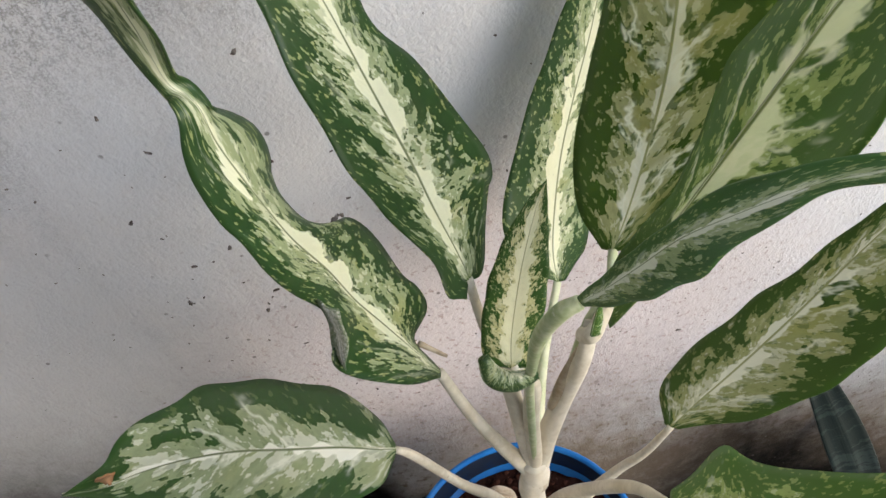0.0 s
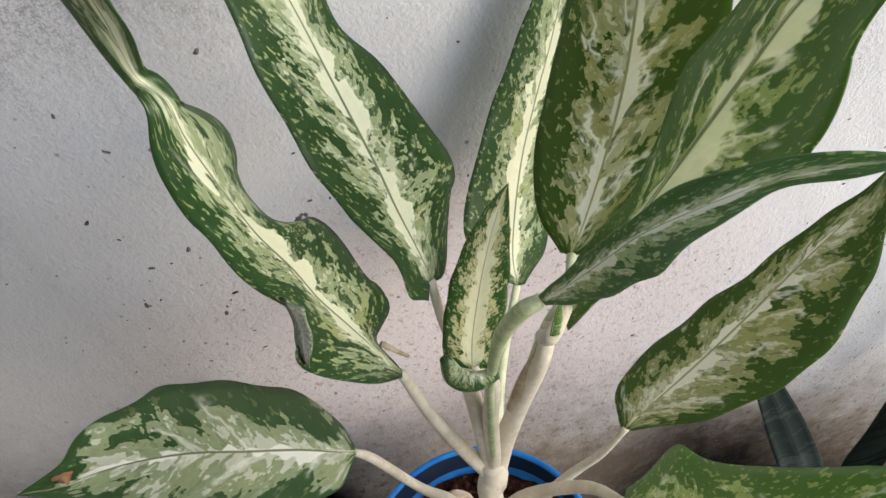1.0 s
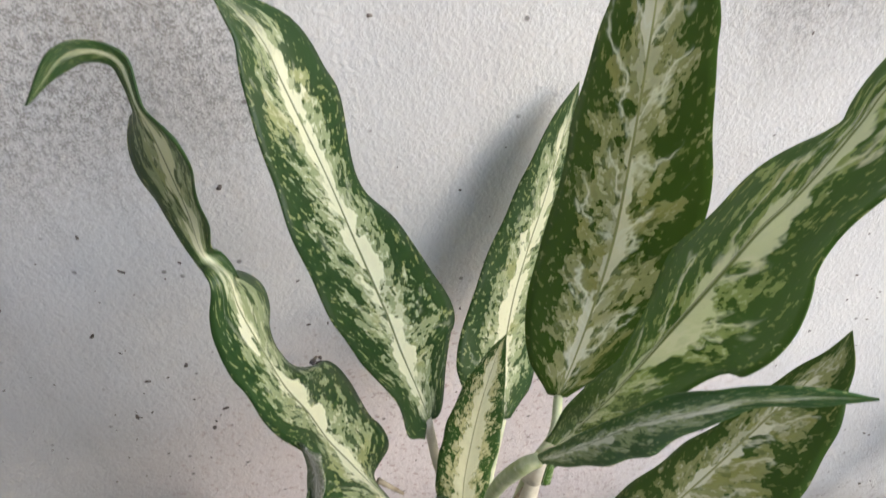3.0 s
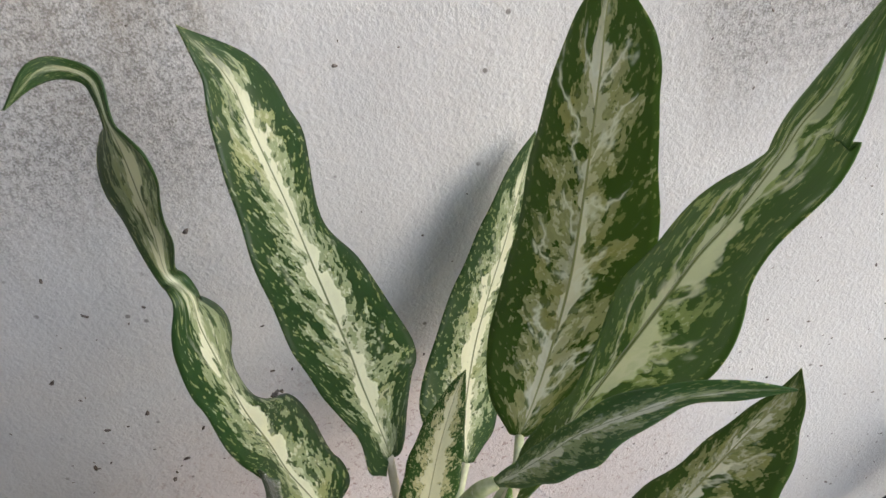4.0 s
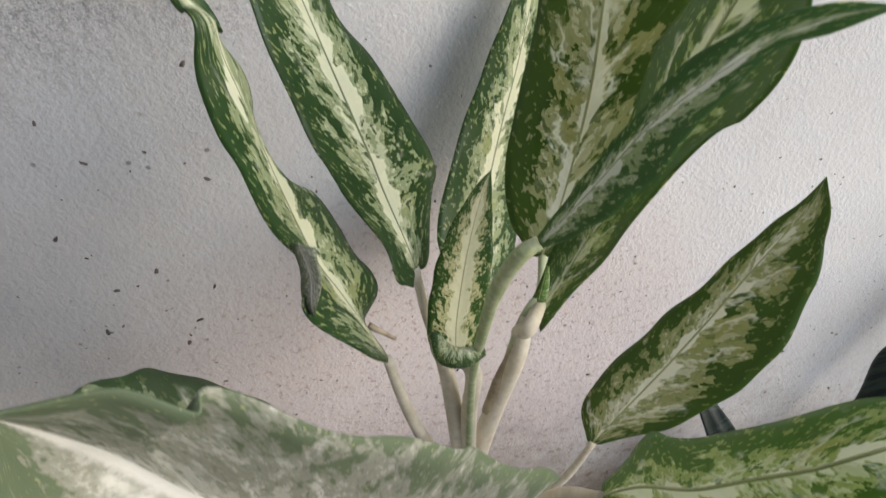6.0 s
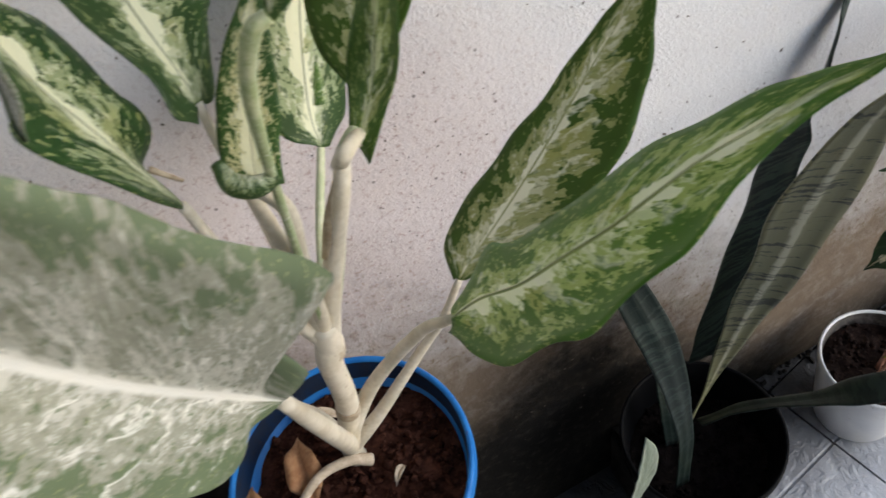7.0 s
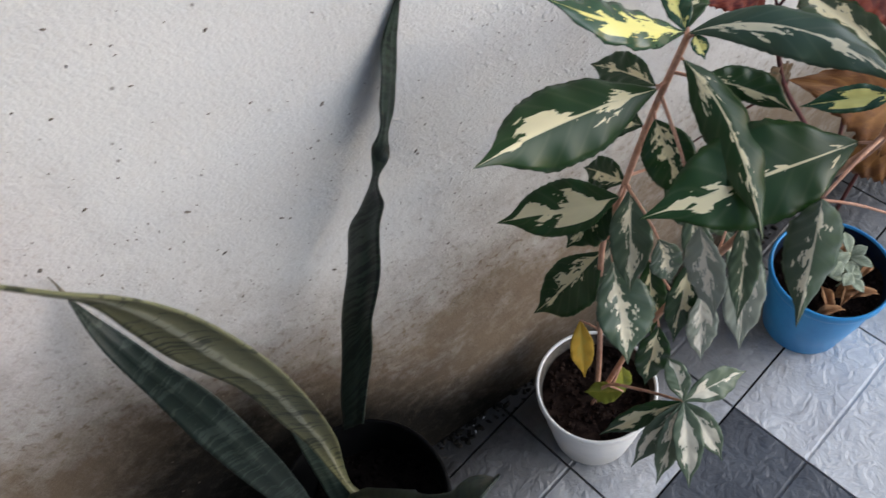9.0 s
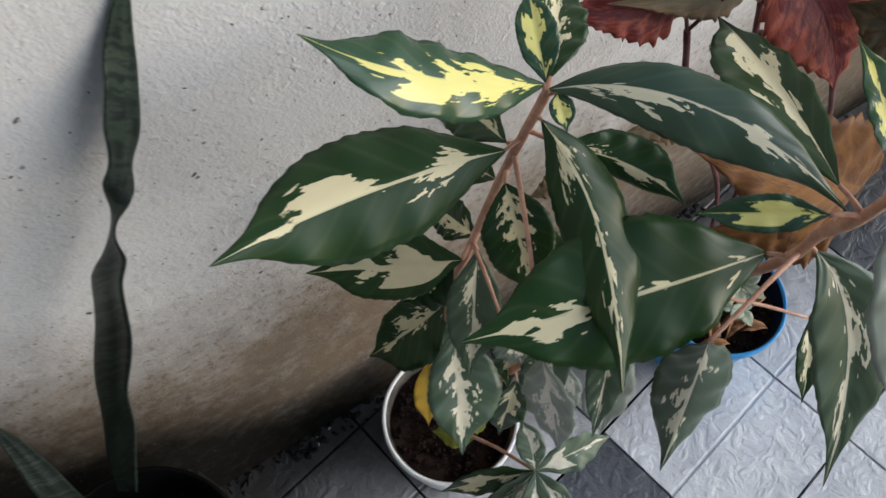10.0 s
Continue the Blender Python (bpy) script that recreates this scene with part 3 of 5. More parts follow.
def lathe(name, at, profile, material, sides=72):
    """A turned shape: profile of (radius, height) from the outside foot over the rim to the inside."""
    verts, faces = [], []
    for r, z in profile:
        for j in range(sides):
            th = 6.28318530718 * j / sides
            verts.append((at[0] + r * math.cos(th), at[1] + r * math.sin(th), at[2] + z))
    for i in range(len(profile) - 1):
        for j in range(sides):
            k = (j + 1) % sides
            faces.append((i * sides + j, i * sides + k, (i + 1) * sides + k, (i + 1) * sides + j))
    return mesh_of(name, verts, faces, material)


def lump_bed(name, at, r, material, lumps=260, seed=1, size=0.006):
    """Uneven soil with crumbs on it."""
    rng = random.Random(seed)
    verts, faces = [], []
    rings, sides = 14, 48
    for i in range(rings + 1):
        for j in range(sides):
            th, q = 6.28318 * j / sides, r * i / rings
            p = Vector((q * math.cos(th), q * math.sin(th), 0))
            p.z = 0.008 * noise.noise(p * 30 + Vector(at)) + 0.004 * noise.noise(p * 90) - 0.004 * (i / rings)
            verts.append(Vector(at) + p)
    for i in range(rings):
        for j in range(sides):
            k = (j + 1) % sides
            faces.append((i * sides + j, i * sides + k, (i + 1) * sides + k, (i + 1) * sides + j))
    for _ in range(lumps):
        th, q = rng.uniform(0, 6.283), r * 0.95 * math.sqrt(rng.random())
        c = Vector(at) + Vector((q * math.cos(th), q * math.sin(th), 0.002))
        base = len(verts)
        s = size * rng.uniform(0.3, 1.2)
        for d in ((1, 0, 0), (-1, 0, 0), (0, 1, 0), (0, -1, 0), (0, 0, 1), (0, 0, -1)):
            verts.append(c + Vector(d) * s * rng.uniform(0.6, 1.2) + Vector((rng.uniform(-1, 1), rng.uniform(-1, 1), 0)) * s * 0.3)
        for a, b in ((0, 2), (2, 1), (1, 3), (3, 0)):
            faces.append((base + a, base + b, base + 4))
            faces.append((base + b, base + a, base + 5))
    return mesh_of(name, verts, faces, material)


def box(name, lo, hi, material, bevel=0.004):
    bm = bmesh.new()
    bmesh.ops.create_cube(bm, size=1)
    for v in bm.verts:
        v.co = Vector([lo[k] + (v.co[k] + 0.5) * (hi[k] - lo[k]) for k in range(3)])
    if bevel:
        bmesh.ops.bevel(bm, geom=bm.edges[:], offset=bevel, segments=2, affect="EDGES")
    me = bpy.data.meshes.new(name)
    bm.to_mesh(me)
    bm.free()
    me.materials.append(material)
    return me


def simple(j, t, width, arc=(0, 0, 0), fold=12, shape=(0.03, 0.5, 0.9, 1.0, 0.93, 0.74, 0.42, 0.14, 0.0)):
    """Rows of a plain leaf from its joint to its tip, bowed by arc."""
    j, t, arc = Vector(j), Vector(t), Vector(arc)
    rows = []
    for i, w in enumerate(shape):
        u = i / (len(shape) - 1)
        p = j.lerp(t, u) + arc * 4 * u * (1 - u)
        rows.append((*p, w * width / 2, w * width / 2, fold, fold, 0, 0))
    return rows


# ---- setting ----
def setting(name, me, label):
    return tagged(new(name, me), label, kind="structure")


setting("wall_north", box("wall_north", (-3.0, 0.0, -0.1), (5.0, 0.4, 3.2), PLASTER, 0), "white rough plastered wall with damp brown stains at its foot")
setting("ground", box("ground", (-40, -60, -0.14), (40, 0.0, -0.02), GROUT, 0), "dark cement bed under the floor tiles")

# unseen walls and slab, added to block sky and sun towards the left
setting("sky_block_west", box("sky_block_west", (-0.7, -3.2, -0.1), (-0.5, -0.002, 3.0), RENDERED, 0), "unseen pale wall, added to keep sky light off the left")
setting("sun_block_south", box("sun_block_south", (-0.7, -2.4, -0.1), (1.4, -2.2, 3.0), RENDERED, 0), "unseen pale wall facing the plants, added to dim sun and sky at the left")
setting("sky_block_top", box("sky_block_top", (-0.7, -0.6, 2.7), (1.1, 0.2, 2.85), RENDERED, 0), "unseen slab over the plants, added to cut sky light from above")

TILE, TURN_TILE, CORNER = 0.3, 0.204, Vector((1.646, -0.268, 0))
axis_u = Vector((math.cos(TURN_TILE), math.sin(TURN_TILE), 0))
axis_v = Vector((-math.sin(TURN_TILE), math.cos(TURN_TILE), 0))


def tile_mesh(name, material):
    """One square floor tile with rounded edges and a moulded cross groove."""
    g, h, half = 0.0022, 0.012, TILE / 2
    cuts = [-half + g, -0.004, -0.0015, 0.0015, 0.004, half - g]
    drop = [0, 0, 1, 1, 0, 0]
    verts, faces = [], []
    for i, a in enumerate(cuts):
        for j, b in enumerate(cuts):
            edge = 0.0015 if i in (0, 5) or j in (0, 5) else 0.0
            verts.append((a, b, -0.0022 * max(0, drop[j]) - edge))
    for i in range(5):
        for j in range(5):
            faces.append((i * 6 + j, (i + 1) * 6 + j, (i + 1) * 6 + j + 1, i * 6 + j + 1))
    rim = [i * 6 for i in range(6)] + [30 + j for j in range(1, 6)] + [i * 6 + 5 for i in range(4, -1, -1)] + [j for j in range(4, 0, -1)]
    n = len(verts)
    for k in rim:
        x, y, z = verts[k]
        verts.append((x, y, -h))
    for k in range(len(rim)):
        m = (k + 1) % len(rim)
        faces.append((rim[m], rim[k], n + k, n + m))
    return mesh_of(name, verts, faces, material, smooth=False)


tile_pale = tile_mesh("tile_pale", TILE_PALE)
tile_dark = tile_mesh("tile_dark", TILE_DARK)

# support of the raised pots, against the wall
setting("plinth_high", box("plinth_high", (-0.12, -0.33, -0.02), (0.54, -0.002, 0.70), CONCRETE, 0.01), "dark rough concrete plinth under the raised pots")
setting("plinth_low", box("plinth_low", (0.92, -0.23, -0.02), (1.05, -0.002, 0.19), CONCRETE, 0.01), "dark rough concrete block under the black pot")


# ---- pots ----
def pot(name, at, r, h, material, soil, label, rim=None, soil_drop=0.03, taper=0.78, lip=0.006, seed=1, soil_label="dry crumbly soil", inside=None):
    """A round plastic pot; at is the middle of its mouth."""
    foot = (at[0], at[1], at[2] - h)
    ob = thing(name, foot, label, "plant pot")
    f = r * taper
    body = [(0.001, 0.004), (f * 0.9, 0.004), (f * 0.94, 0.0), (f, 0.004), (f + (r - f) * 0.5, h * 0.5), (r - lip, h - 0.022), (r - lip, h - 0.018), (r - lip - 0.002, h - 0.018), (f + (r - f) * 0.5 - 0.005, h * 0.5), (f - 0.006, 0.01), (0.001, 0.01)]
    part("body", lathe("body", foot, body, material), ob)
    ring = [(r - lip, h - 0.020), (r - 0.001, h - 0.019), (r, h - 0.016), (r, h - 0.003), (r - 0.001, h - 0.0008), (r - 0.003, h), (r - 0.005, h - 0.001), (r - 0.006, h - 0.004)]
    part("rim", lathe("rim", foot, ring, rim or material), ob)
    part("inner_wall", lathe("inner_wall", foot, [(r - 0.006, h - 0.004), (r - 0.0085, h - 0.02), (r - 0.0085 - (r - f) * (soil_drop + 0.01) / h, h - soil_drop - 0.03)], inside or material), ob, "soil-stained inside wall, dark with painted-in shade")
    part("soil", lump_bed("soil", (at[0], at[1], at[2] - soil_drop), r - 0.011, soil, seed=seed), ob, soil_label)
    return ob


pot("plant_pot", (0.539, -0.181, 0.905), 0.113, 0.205, BLUE, SOIL, "round blue plastic pot with reddish-brown soil and a worn rim", BLUE_WORN, 0.034, 0.62, seed=2, inside=BLUE_DARK)
pot("plant_pot", (1.404, -0.146, 0.21), 0.102, 0.21, WHITE_POT, SOIL_DARK, "glossy white plastic pot full of dark crumbly soil", None, 0.03, 0.74, seed=3, inside=STAINED_SHADED)
pot("plant_pot", (0.986, -0.159, 0.405), 0.122, 0.215, BLACK_POT, SOIL_WET, "round black plastic pot with dark wet soil", None, 0.085, seed=4)
pot("plant_pot", (1.879, -0.212, 0.205), 0.104, 0.205, BLUE_LIGHT, SOIL_DARK, "light blue plastic pot with dead leaves on its soil", None, 0.03, 0.72, seed=5, inside=BLUE_DARK)
pot("plant_pot", (0.232, -0.187, 0.90), 0.178, 0.2, BLACK_POT, SOIL_WET, "wide black plastic pot with a small creeping plant", None, 0.035, seed=6)
pot("plant_pot", (0.02, -0.085, 0.90), 0.075, 0.20, BLUE_DARK, SOIL_DARK, "small dark blue plastic pot beside the black one", None, 0.03, seed=7)

# ---- the large variegated plant ----
plant = thing("dumb_cane", (0.561, -0.16, 0.875), "dumb cane with large green leaves blotched cream and pale stalks", "potted plant")


def cane_leaf(look_of, wave, rows, facing=(0, -1, 0)):
    seed = len(plant.children)
    leaf = thicken(part("leaf", blade("leaf", rows, look_of, facing=facing, wave=wave, seed=seed), plant))
    broad = max(r[3] + r[4] for r in rows)
    way = [Vector(r[:3]) + Vector((0, 0.012 * broad, 0)) for r in rows]
    thick = [(0.022 if look_of is LEAF_UNDER else 0.012) * broad * (1 - 0.85 * i / (len(way) - 1)) for i in range(len(way))]
    part("midrib", tube("midrib", way, thick, STALK if look_of is LEAF_UNDER else STALK_GREEN, 8, 5, 0.6), leaf)
    return leaf


LOWER_TURN = [
    (0.5553, -0.205, 1.2756, 0.0021, 0.0019, -13, 3, -0.0004, -0.0006),
    (0.5496, -0.209, 1.3079, 0.0245, 0.0081, -6, -8, 0.0178, -0.0095),
    (0.5432, -0.212, 1.3411, 0.0363, 0.0199, -9, 14, 0.0326, -0.0394),
    (0.5382, -0.213, 1.3624, 0.0252, 0.0305, 0, 27, 0.0193, -0.0424),
    (0.536, -0.217, 1.39, 0.0182, 0.0321, -17, 28, 0.0161, -0.0546),
    (0.5356, -0.231, 1.4262, 0.0144, 0.0325, -35, 8, 0.0159, -0.0572),
    (0.5354, -0.236, 1.4496, 0.0147, 0.0329, -48, -9, 0.0073, -0.0462),
    (0.5349, -0.238, 1.4666, 0.0124, 0.0381, -51, -7, 0.0063, -0.0355),
    (0.534, -0.237, 1.4798, 0.0096, 0.0418, -48, 0, 0.0034, -0.0212),
    (0.5346, -0.235, 1.4918, 0.0063, 0.01424, -43, -4, 0.0036, -0.0028),
]
UPPER_TURN = [
    (0.5286, -0.228, 1.4973, 0.0038, 0.0038, -92, 91, -0.001, 0.0005),
    (0.532, -0.234, 1.519, 0.0096, 0.0093, -120, 142, -0.0021, 0.0071),
    (0.5345, -0.241, 1.5385, 0.0124, 0.0135, -126, 148, -0.0072, 0.0121),
    (0.5373, -0.25, 1.5549, 0.0112, 0.0125, -144, 149, -0.0049, 0.011),
    (0.5381, -0.254, 1.5662, 0.0029, 0.0025, -136, 138, -0.0011, -0.0016),
    (0.5369, -0.248, 1.575, 0.0026, 0.0026, -110, 110, -0.0012, 0.0012),
    (0.5329, -0.252, 1.5811, 0.0026, 0.0026, -34, 34, -0.0005, 0.0004),
    (0.5309, -0.268, 1.5868, 0.0026, 0.0026, 1, -7, -0.0002, 0.0002),
    (0.526, -0.28, 1.5846, 0, 0, 0, 0, 0, 0),
]
cane_leaf(LEAF, 0.001, LOWER_TURN + UPPER_TURN, facing=(1, 0, 0))
folded = [
    (0.5362, -0.242, 1.4011, 0.0075, 0.0067, -118, 148, 0.0013, 0.002),
    (0.5367, -0.246, 1.388, 0.0087, 0.0062, -117, 125, 0.0045, -0.0027),
    (0.5336, -0.25, 1.3766, 0.0064, 0.0037, -105, 128, 0.0058, -0.0022),
    (0.533, -0.252, 1.3708, 0, 0, 0, 0, 0, 0),
]
thicken(part("folded_edge", blade("folded_edge", folded, LEAF_UNDER), plant, "pale grey-green underside of a folded leaf edge"))
cane_leaf(LEAF, 0.001, [
    (0.5844, -0.1717, 1.3021, 0.0069, 0.0049, 50, -50, -0.0088, -0.0029),
    (0.5842, -0.1689, 1.3076, 0.0187, 0.0129, 52, -51, -0.0047, -0.008),
    (0.5827, -0.1639, 1.32, 0.017, 0.0254, 52, -51, 0.0051, -0.0077),
    (0.5791, -0.1552, 1.3453, 0.0291, 0.0422, 52, -51, 0.0142, -0.0185),
    (0.577, -0.148, 1.3657, 0.0349, 0.0503, 52, -50, 0.0196, -0.0333),
    (0.5738, -0.1411, 1.3897, 0.0348, 0.0454, 52, -50, 0.0228, -0.0318),
    (0.5701, -0.1338, 1.4177, 0.0338, 0.0326, 51, -50, 0.0232, -0.0156),
    (0.5663, -0.1266, 1.4469, 0.0287, 0.0178, 50, -50, 0.0203, -0.0124),
    (0.5588, -0.1168, 1.4924, 0.0192, 0.0297, 48, -49, 0.0111, -0.0152),
    (0.5546, -0.1117, 1.5154, 0.0099, 0.021, 50, -50, 0.0102, -0.0126),
    (0.5416, -0.1135, 1.5421, 0, 0, 0, 0, 0, 0),
])
cane_leaf(LEAF, 0.001, [
    (0.6368, -0.101, 1.1809, 0.0054, 0.0075, 30, -30, 0.0038, -0.0018),
    (0.6396, -0.0893, 1.2007, 0.0298, 0.0299, 26, -25, -0.0043, -0.006),
    (0.6491, -0.0727, 1.2233, 0.0458, 0.0362, 22, -20, -0.009, -0.0066),
    (0.6638, -0.0539, 1.2536, 0.043, 0.0357, 21, -19, -0.0075, -0.0047),
    (0.6814, -0.0392, 1.2854, 0.0364, 0.0295, 19, -18, -0.0002, 0.0005),
    (0.6989, -0.0292, 1.3193, 0.0296, 0.0226, 19, -18, 0.0006, -0.0003),
    (0.7131, -0.0223, 1.3537, 0.02, 0.0131, 18, -18, -0.0008, 0),
    (0.7245, -0.0161, 1.3781, 0.0107, 0.0051, 17, -17, -0.0015, 0.0004),
    (0.7315, -0.0116, 1.3929, 0, 0, 0, 0, 0, 0),
])
cane_leaf(LEAF_PALE, 0.001, [
    (0.5913, -0.2097, 1.2676, 0.0137, 0.0134, -21, 21, 0.0023, 0.0016),
    (0.596, -0.2015, 1.2811, 0.0156, 0.0137, -23, 23, -0.0028, 0.0024),
    (0.6036, -0.1924, 1.2969, 0.0158, 0.015, -25, 25, -0.0039, 0.0037),
    (0.6118, -0.1836, 1.3119, 0.0147, 0.0132, -27, 27, -0.0059, 0.0039),
    (0.6209, -0.1751, 1.3263, 0.0104, 0.0088, -28, 28, -0.002, 0.003),
    (0.6298, -0.1676, 1.3388, 0.0043, 0.0045, -30, 30, -0.0002, 0.0003),
    (0.6362, -0.1633, 1.346, 0, 0, 0, 0, 0, 0),
])
cane_leaf(LEAF_OLD, 0.001, [
    (0.6687, -0.1414, 1.2483, 0.0068, 0.0054, -56, 57, -0.0024, 0.0024),
    (0.6823, -0.1331, 1.2688, 0.0296, 0.0257, -54, 61, -0.0115, 0.0142),
    (0.7002, -0.1206, 1.2998, 0.0429, 0.0383, -52, 64, -0.0179, 0.0195),
    (0.7168, -0.1099, 1.34, 0.047, 0.0512, -52, 63, -0.0199, 0.0249),
    (0.7268, -0.1042, 1.3839, 0.0424, 0.0491, -53, 60, -0.0186, 0.0216),
    (0.7329, -0.1023, 1.4224, 0.0393, 0.04, -54, 57, -0.0148, 0.0155),
    (0.7385, -0.0988, 1.4559, 0.0329, 0.036, -55, 55, -0.0089, 0.0081),
    (0.7427, -0.0948, 1.4746, 0.0271, 0.0333, -55, 55, -0.0038, 0.0029),
    (0.7476, -0.0879, 1.4939, 0.019, 0.0241, -55, 54, -0.0004, 0.0006),
    (0.7529, -0.0817, 1.5099, 0.0099, 0.0104, -54, 54, -0.0013, -0.0001),
    (0.7577, -0.0752, 1.5241, 0, 0, 0, 0, 0, 0),
])
cane_leaf(LEAF_BRIGHT, 0.001, [
    (0.6524, -0.165, 1.2256, 0.0055, 0.0099, -28, 51, 0.0013, -0.012),
    (0.6689, -0.187, 1.282, 0.0135, 0.0114, -21, 44, 0.0011, -0.0059),
    (0.678, -0.2224, 1.3598, 0.0131, 0.0206, -94, 94, -0.0157, 0.025),
    (0.6951, -0.2305, 1.4002, 0.0222, 0.0442, -101, 101, -0.0207, 0.0319),
    (0.7093, -0.2374, 1.434, 0.0348, 0.0452, -101, 101, -0.022, 0.0214),
    (0.7201, -0.241, 1.457, 0.0294, 0.0374, -102, 102, -0.0146, 0.0134),
    (0.7297, -0.2461, 1.4764, 0.0243, 0.0285, -102, 102, -0.0038, 0.0055),
    (0.7437, -0.2473, 1.4996, 0.0099, 0.031, -102, 101, -0.0057, 0.0062),
    (0.7507, -0.2462, 1.5103, 0.0098, 0.0274, -102, 101, -0.0067, 0.0055),
    (0.7591, -0.2486, 1.5247, 0.0116, 0.0195, -101, 101, -0.0006, 0.0008),
    (0.7777, -0.2455, 1.5553, 0, 0, 0, 0, 0, 0),
])
cane_leaf(LEAF_SIDE, 0.001, [
    (0.6253, -0.2634, 1.3842, 0.0025, 0.0022, -38, 38, 0.0041, -0.004),
    (0.6328, -0.2781, 1.409, 0.0042, 0.0086, -38, 38, 0.0042, -0.0085),
    (0.6397, -0.2921, 1.4343, 0.0049, 0.0122, -38, 37, 0.004, -0.01),
    (0.6463, -0.3043, 1.4568, 0.0048, 0.0132, -35, 33, 0.0002, -0.0087),
    (0.6533, -0.3141, 1.4719, 0.0074, 0.0083, -28, 27, 0.0021, -0.0019),
    (0.6599, -0.3214, 1.4826, 0.0075, 0.0051, -22, 21, 0.0023, 0.0006),
    (0.6664, -0.327, 1.4902, 0.0059, 0.0033, -13, 13, 0.0008, 0.001),
    (0.6766, -0.3336, 1.496, 0.0035, 0.0041, -3, 2, 0.0004, -0.0005),
    (0.6885, -0.3397, 1.4979, 0, 0, 0, 0, 0, 0),
])
cane_leaf(LEAF_OLIVE, 0.001, [
    (0.6841, -0.181, 1.0788, 0.0045, 0.0047, -73, 73, -0.0023, 0.0032),
    (0.7041, -0.1768, 1.0938, 0.0229, 0.024, -73, 74, -0.0145, 0.01),
    (0.7242, -0.1734, 1.1089, 0.0306, 0.0375, -72, 74, -0.0181, 0.0137),
    (0.744, -0.1701, 1.1245, 0.0306, 0.0449, -72, 74, -0.0183, 0.0159),
    (0.7634, -0.1666, 1.1405, 0.0281, 0.0496, -71, 73, -0.0151, 0.0136),
    (0.7825, -0.1631, 1.1569, 0.0253, 0.0501, -70, 72, -0.0149, 0.0129),
    (0.801, -0.1598, 1.1739, 0.0198, 0.045, -68, 70, -0.0123, 0.0143),
    (0.8191, -0.157, 1.1915, 0.0162, 0.0368, -67, 68, -0.0104, 0.0139),
    (0.8368, -0.1552, 1.2095, 0.0131, 0.026, -65, 66, -0.0093, 0.0102),
    (0.8538, -0.1542, 1.2282, 0.0087, 0.015, -63, 64, -0.0072, 0.0012),
    (0.867, -0.1491, 1.2475, 0, 0, 0, 0, 0, 0),
])
cane_leaf(LEAF_LOW, 0.001, [
    (0.4932, -0.1647, 1.1356, 0.0055, 0.0055, 94, -94, 0.0038, -0.0013),
    (0.483, -0.1695, 1.154, 0.0288, 0.026, 94, -91, 0.0096, -0.0129),
    (0.467, -0.1774, 1.1849, 0.0401, 0.0404, 90, -85, 0.0262, -0.0118),
    (0.4498, -0.1935, 1.2284, 0.0379, 0.041, 87, -79, 0.0321, -0.0003),
    (0.4393, -0.2118, 1.2728, 0.032, 0.0354, 84, -76, 0.0316, 0.0152),
    (0.434, -0.2334, 1.3143, 0.0218, 0.0269, 82, -77, 0.0262, 0.0087),
    (0.4317, -0.2528, 1.3459, 0.0105, 0.0165, 81, -78, 0.0176, 0.0113),
    (0.4306, -0.2678, 1.3674, 0.0035, 0.0086, 81, -80, 0.0057, -0.0004),
    (0.4301, -0.2801, 1.3896, 0, 0, 0, 0, 0, 0),
])
cane_leaf(LEAF_FRESH, 0.001, [
    (0.6528, -0.2644, 1.165, 0.0092, 0.0096, -124, 124, -0.0051, 0.0017),
    (0.6675, -0.2804, 1.1936, 0.0159, 0.0325, -125, 126, -0.0292, 0.0105),
    (0.68, -0.3084, 1.2308, 0.0366, 0.0406, -125, 126, -0.0463, 0.0219),
    (0.6948, -0.3283, 1.2643, 0.0283, 0.0435, -124, 124, -0.022, 0.0226),
    (0.7068, -0.3445, 1.2915, 0.0299, 0.0382, -122, 123, -0.0097, 0.0173),
    (0.7188, -0.3553, 1.3134, 0.0252, 0.0325, -121, 121, -0, 0.0156),
    (0.7306, -0.3654, 1.3334, 0.0186, 0.0206, -122, 121, 0.0029, 0.0127),
    (0.7399, -0.3764, 1.3504, 0.0136, 0.0105, -122, 121, 0.004, 0.0064),
    (0.7497, -0.3858, 1.3661, 0.0072, 0.0064, -122, 122, 0.0007, 0.0011),
    (0.7566, -0.3975, 1.3807, 0.0021, 0.0023, -120, 120, 0.0003, -0.0003),
    (0.7627, -0.3973, 1.3865, 0, 0, 0, 0, 0, 0),
])
cane_leaf(LEAF_UNDER, 0.001, [
    (0.5573, -0.2989, 1.2242, 0.0037, 0.0313, 82, 20, 0.0047, 0.0098),
    (0.5436, -0.3008, 1.2466, 0.0312, 0.0776, 80, 5, 0.0156, 0.0515),
    (0.5267, -0.3299, 1.3247, 0.0461, 0.0607, 79, 3, 0.0248, 0.0795),
    (0.5157, -0.3519, 1.3926, 0.0497, 0.0485, 77, 9, 0.0155, 0.0526),
    (0.5052, -0.3621, 1.436, 0.0468, 0.0408, 75, 16, 0.0045, 0.0303),
    (0.4968, -0.3639, 1.4634, 0.0386, 0.034, 72, 22, 0.0009, 0.0222),
    (0.4951, -0.3713, 1.483, 0.0202, 0.0191, 62, 5, 0.001, 0.016),
    (0.4949, -0.3802, 1.5017, 0, 0, 0, 0, 0, 0),
])
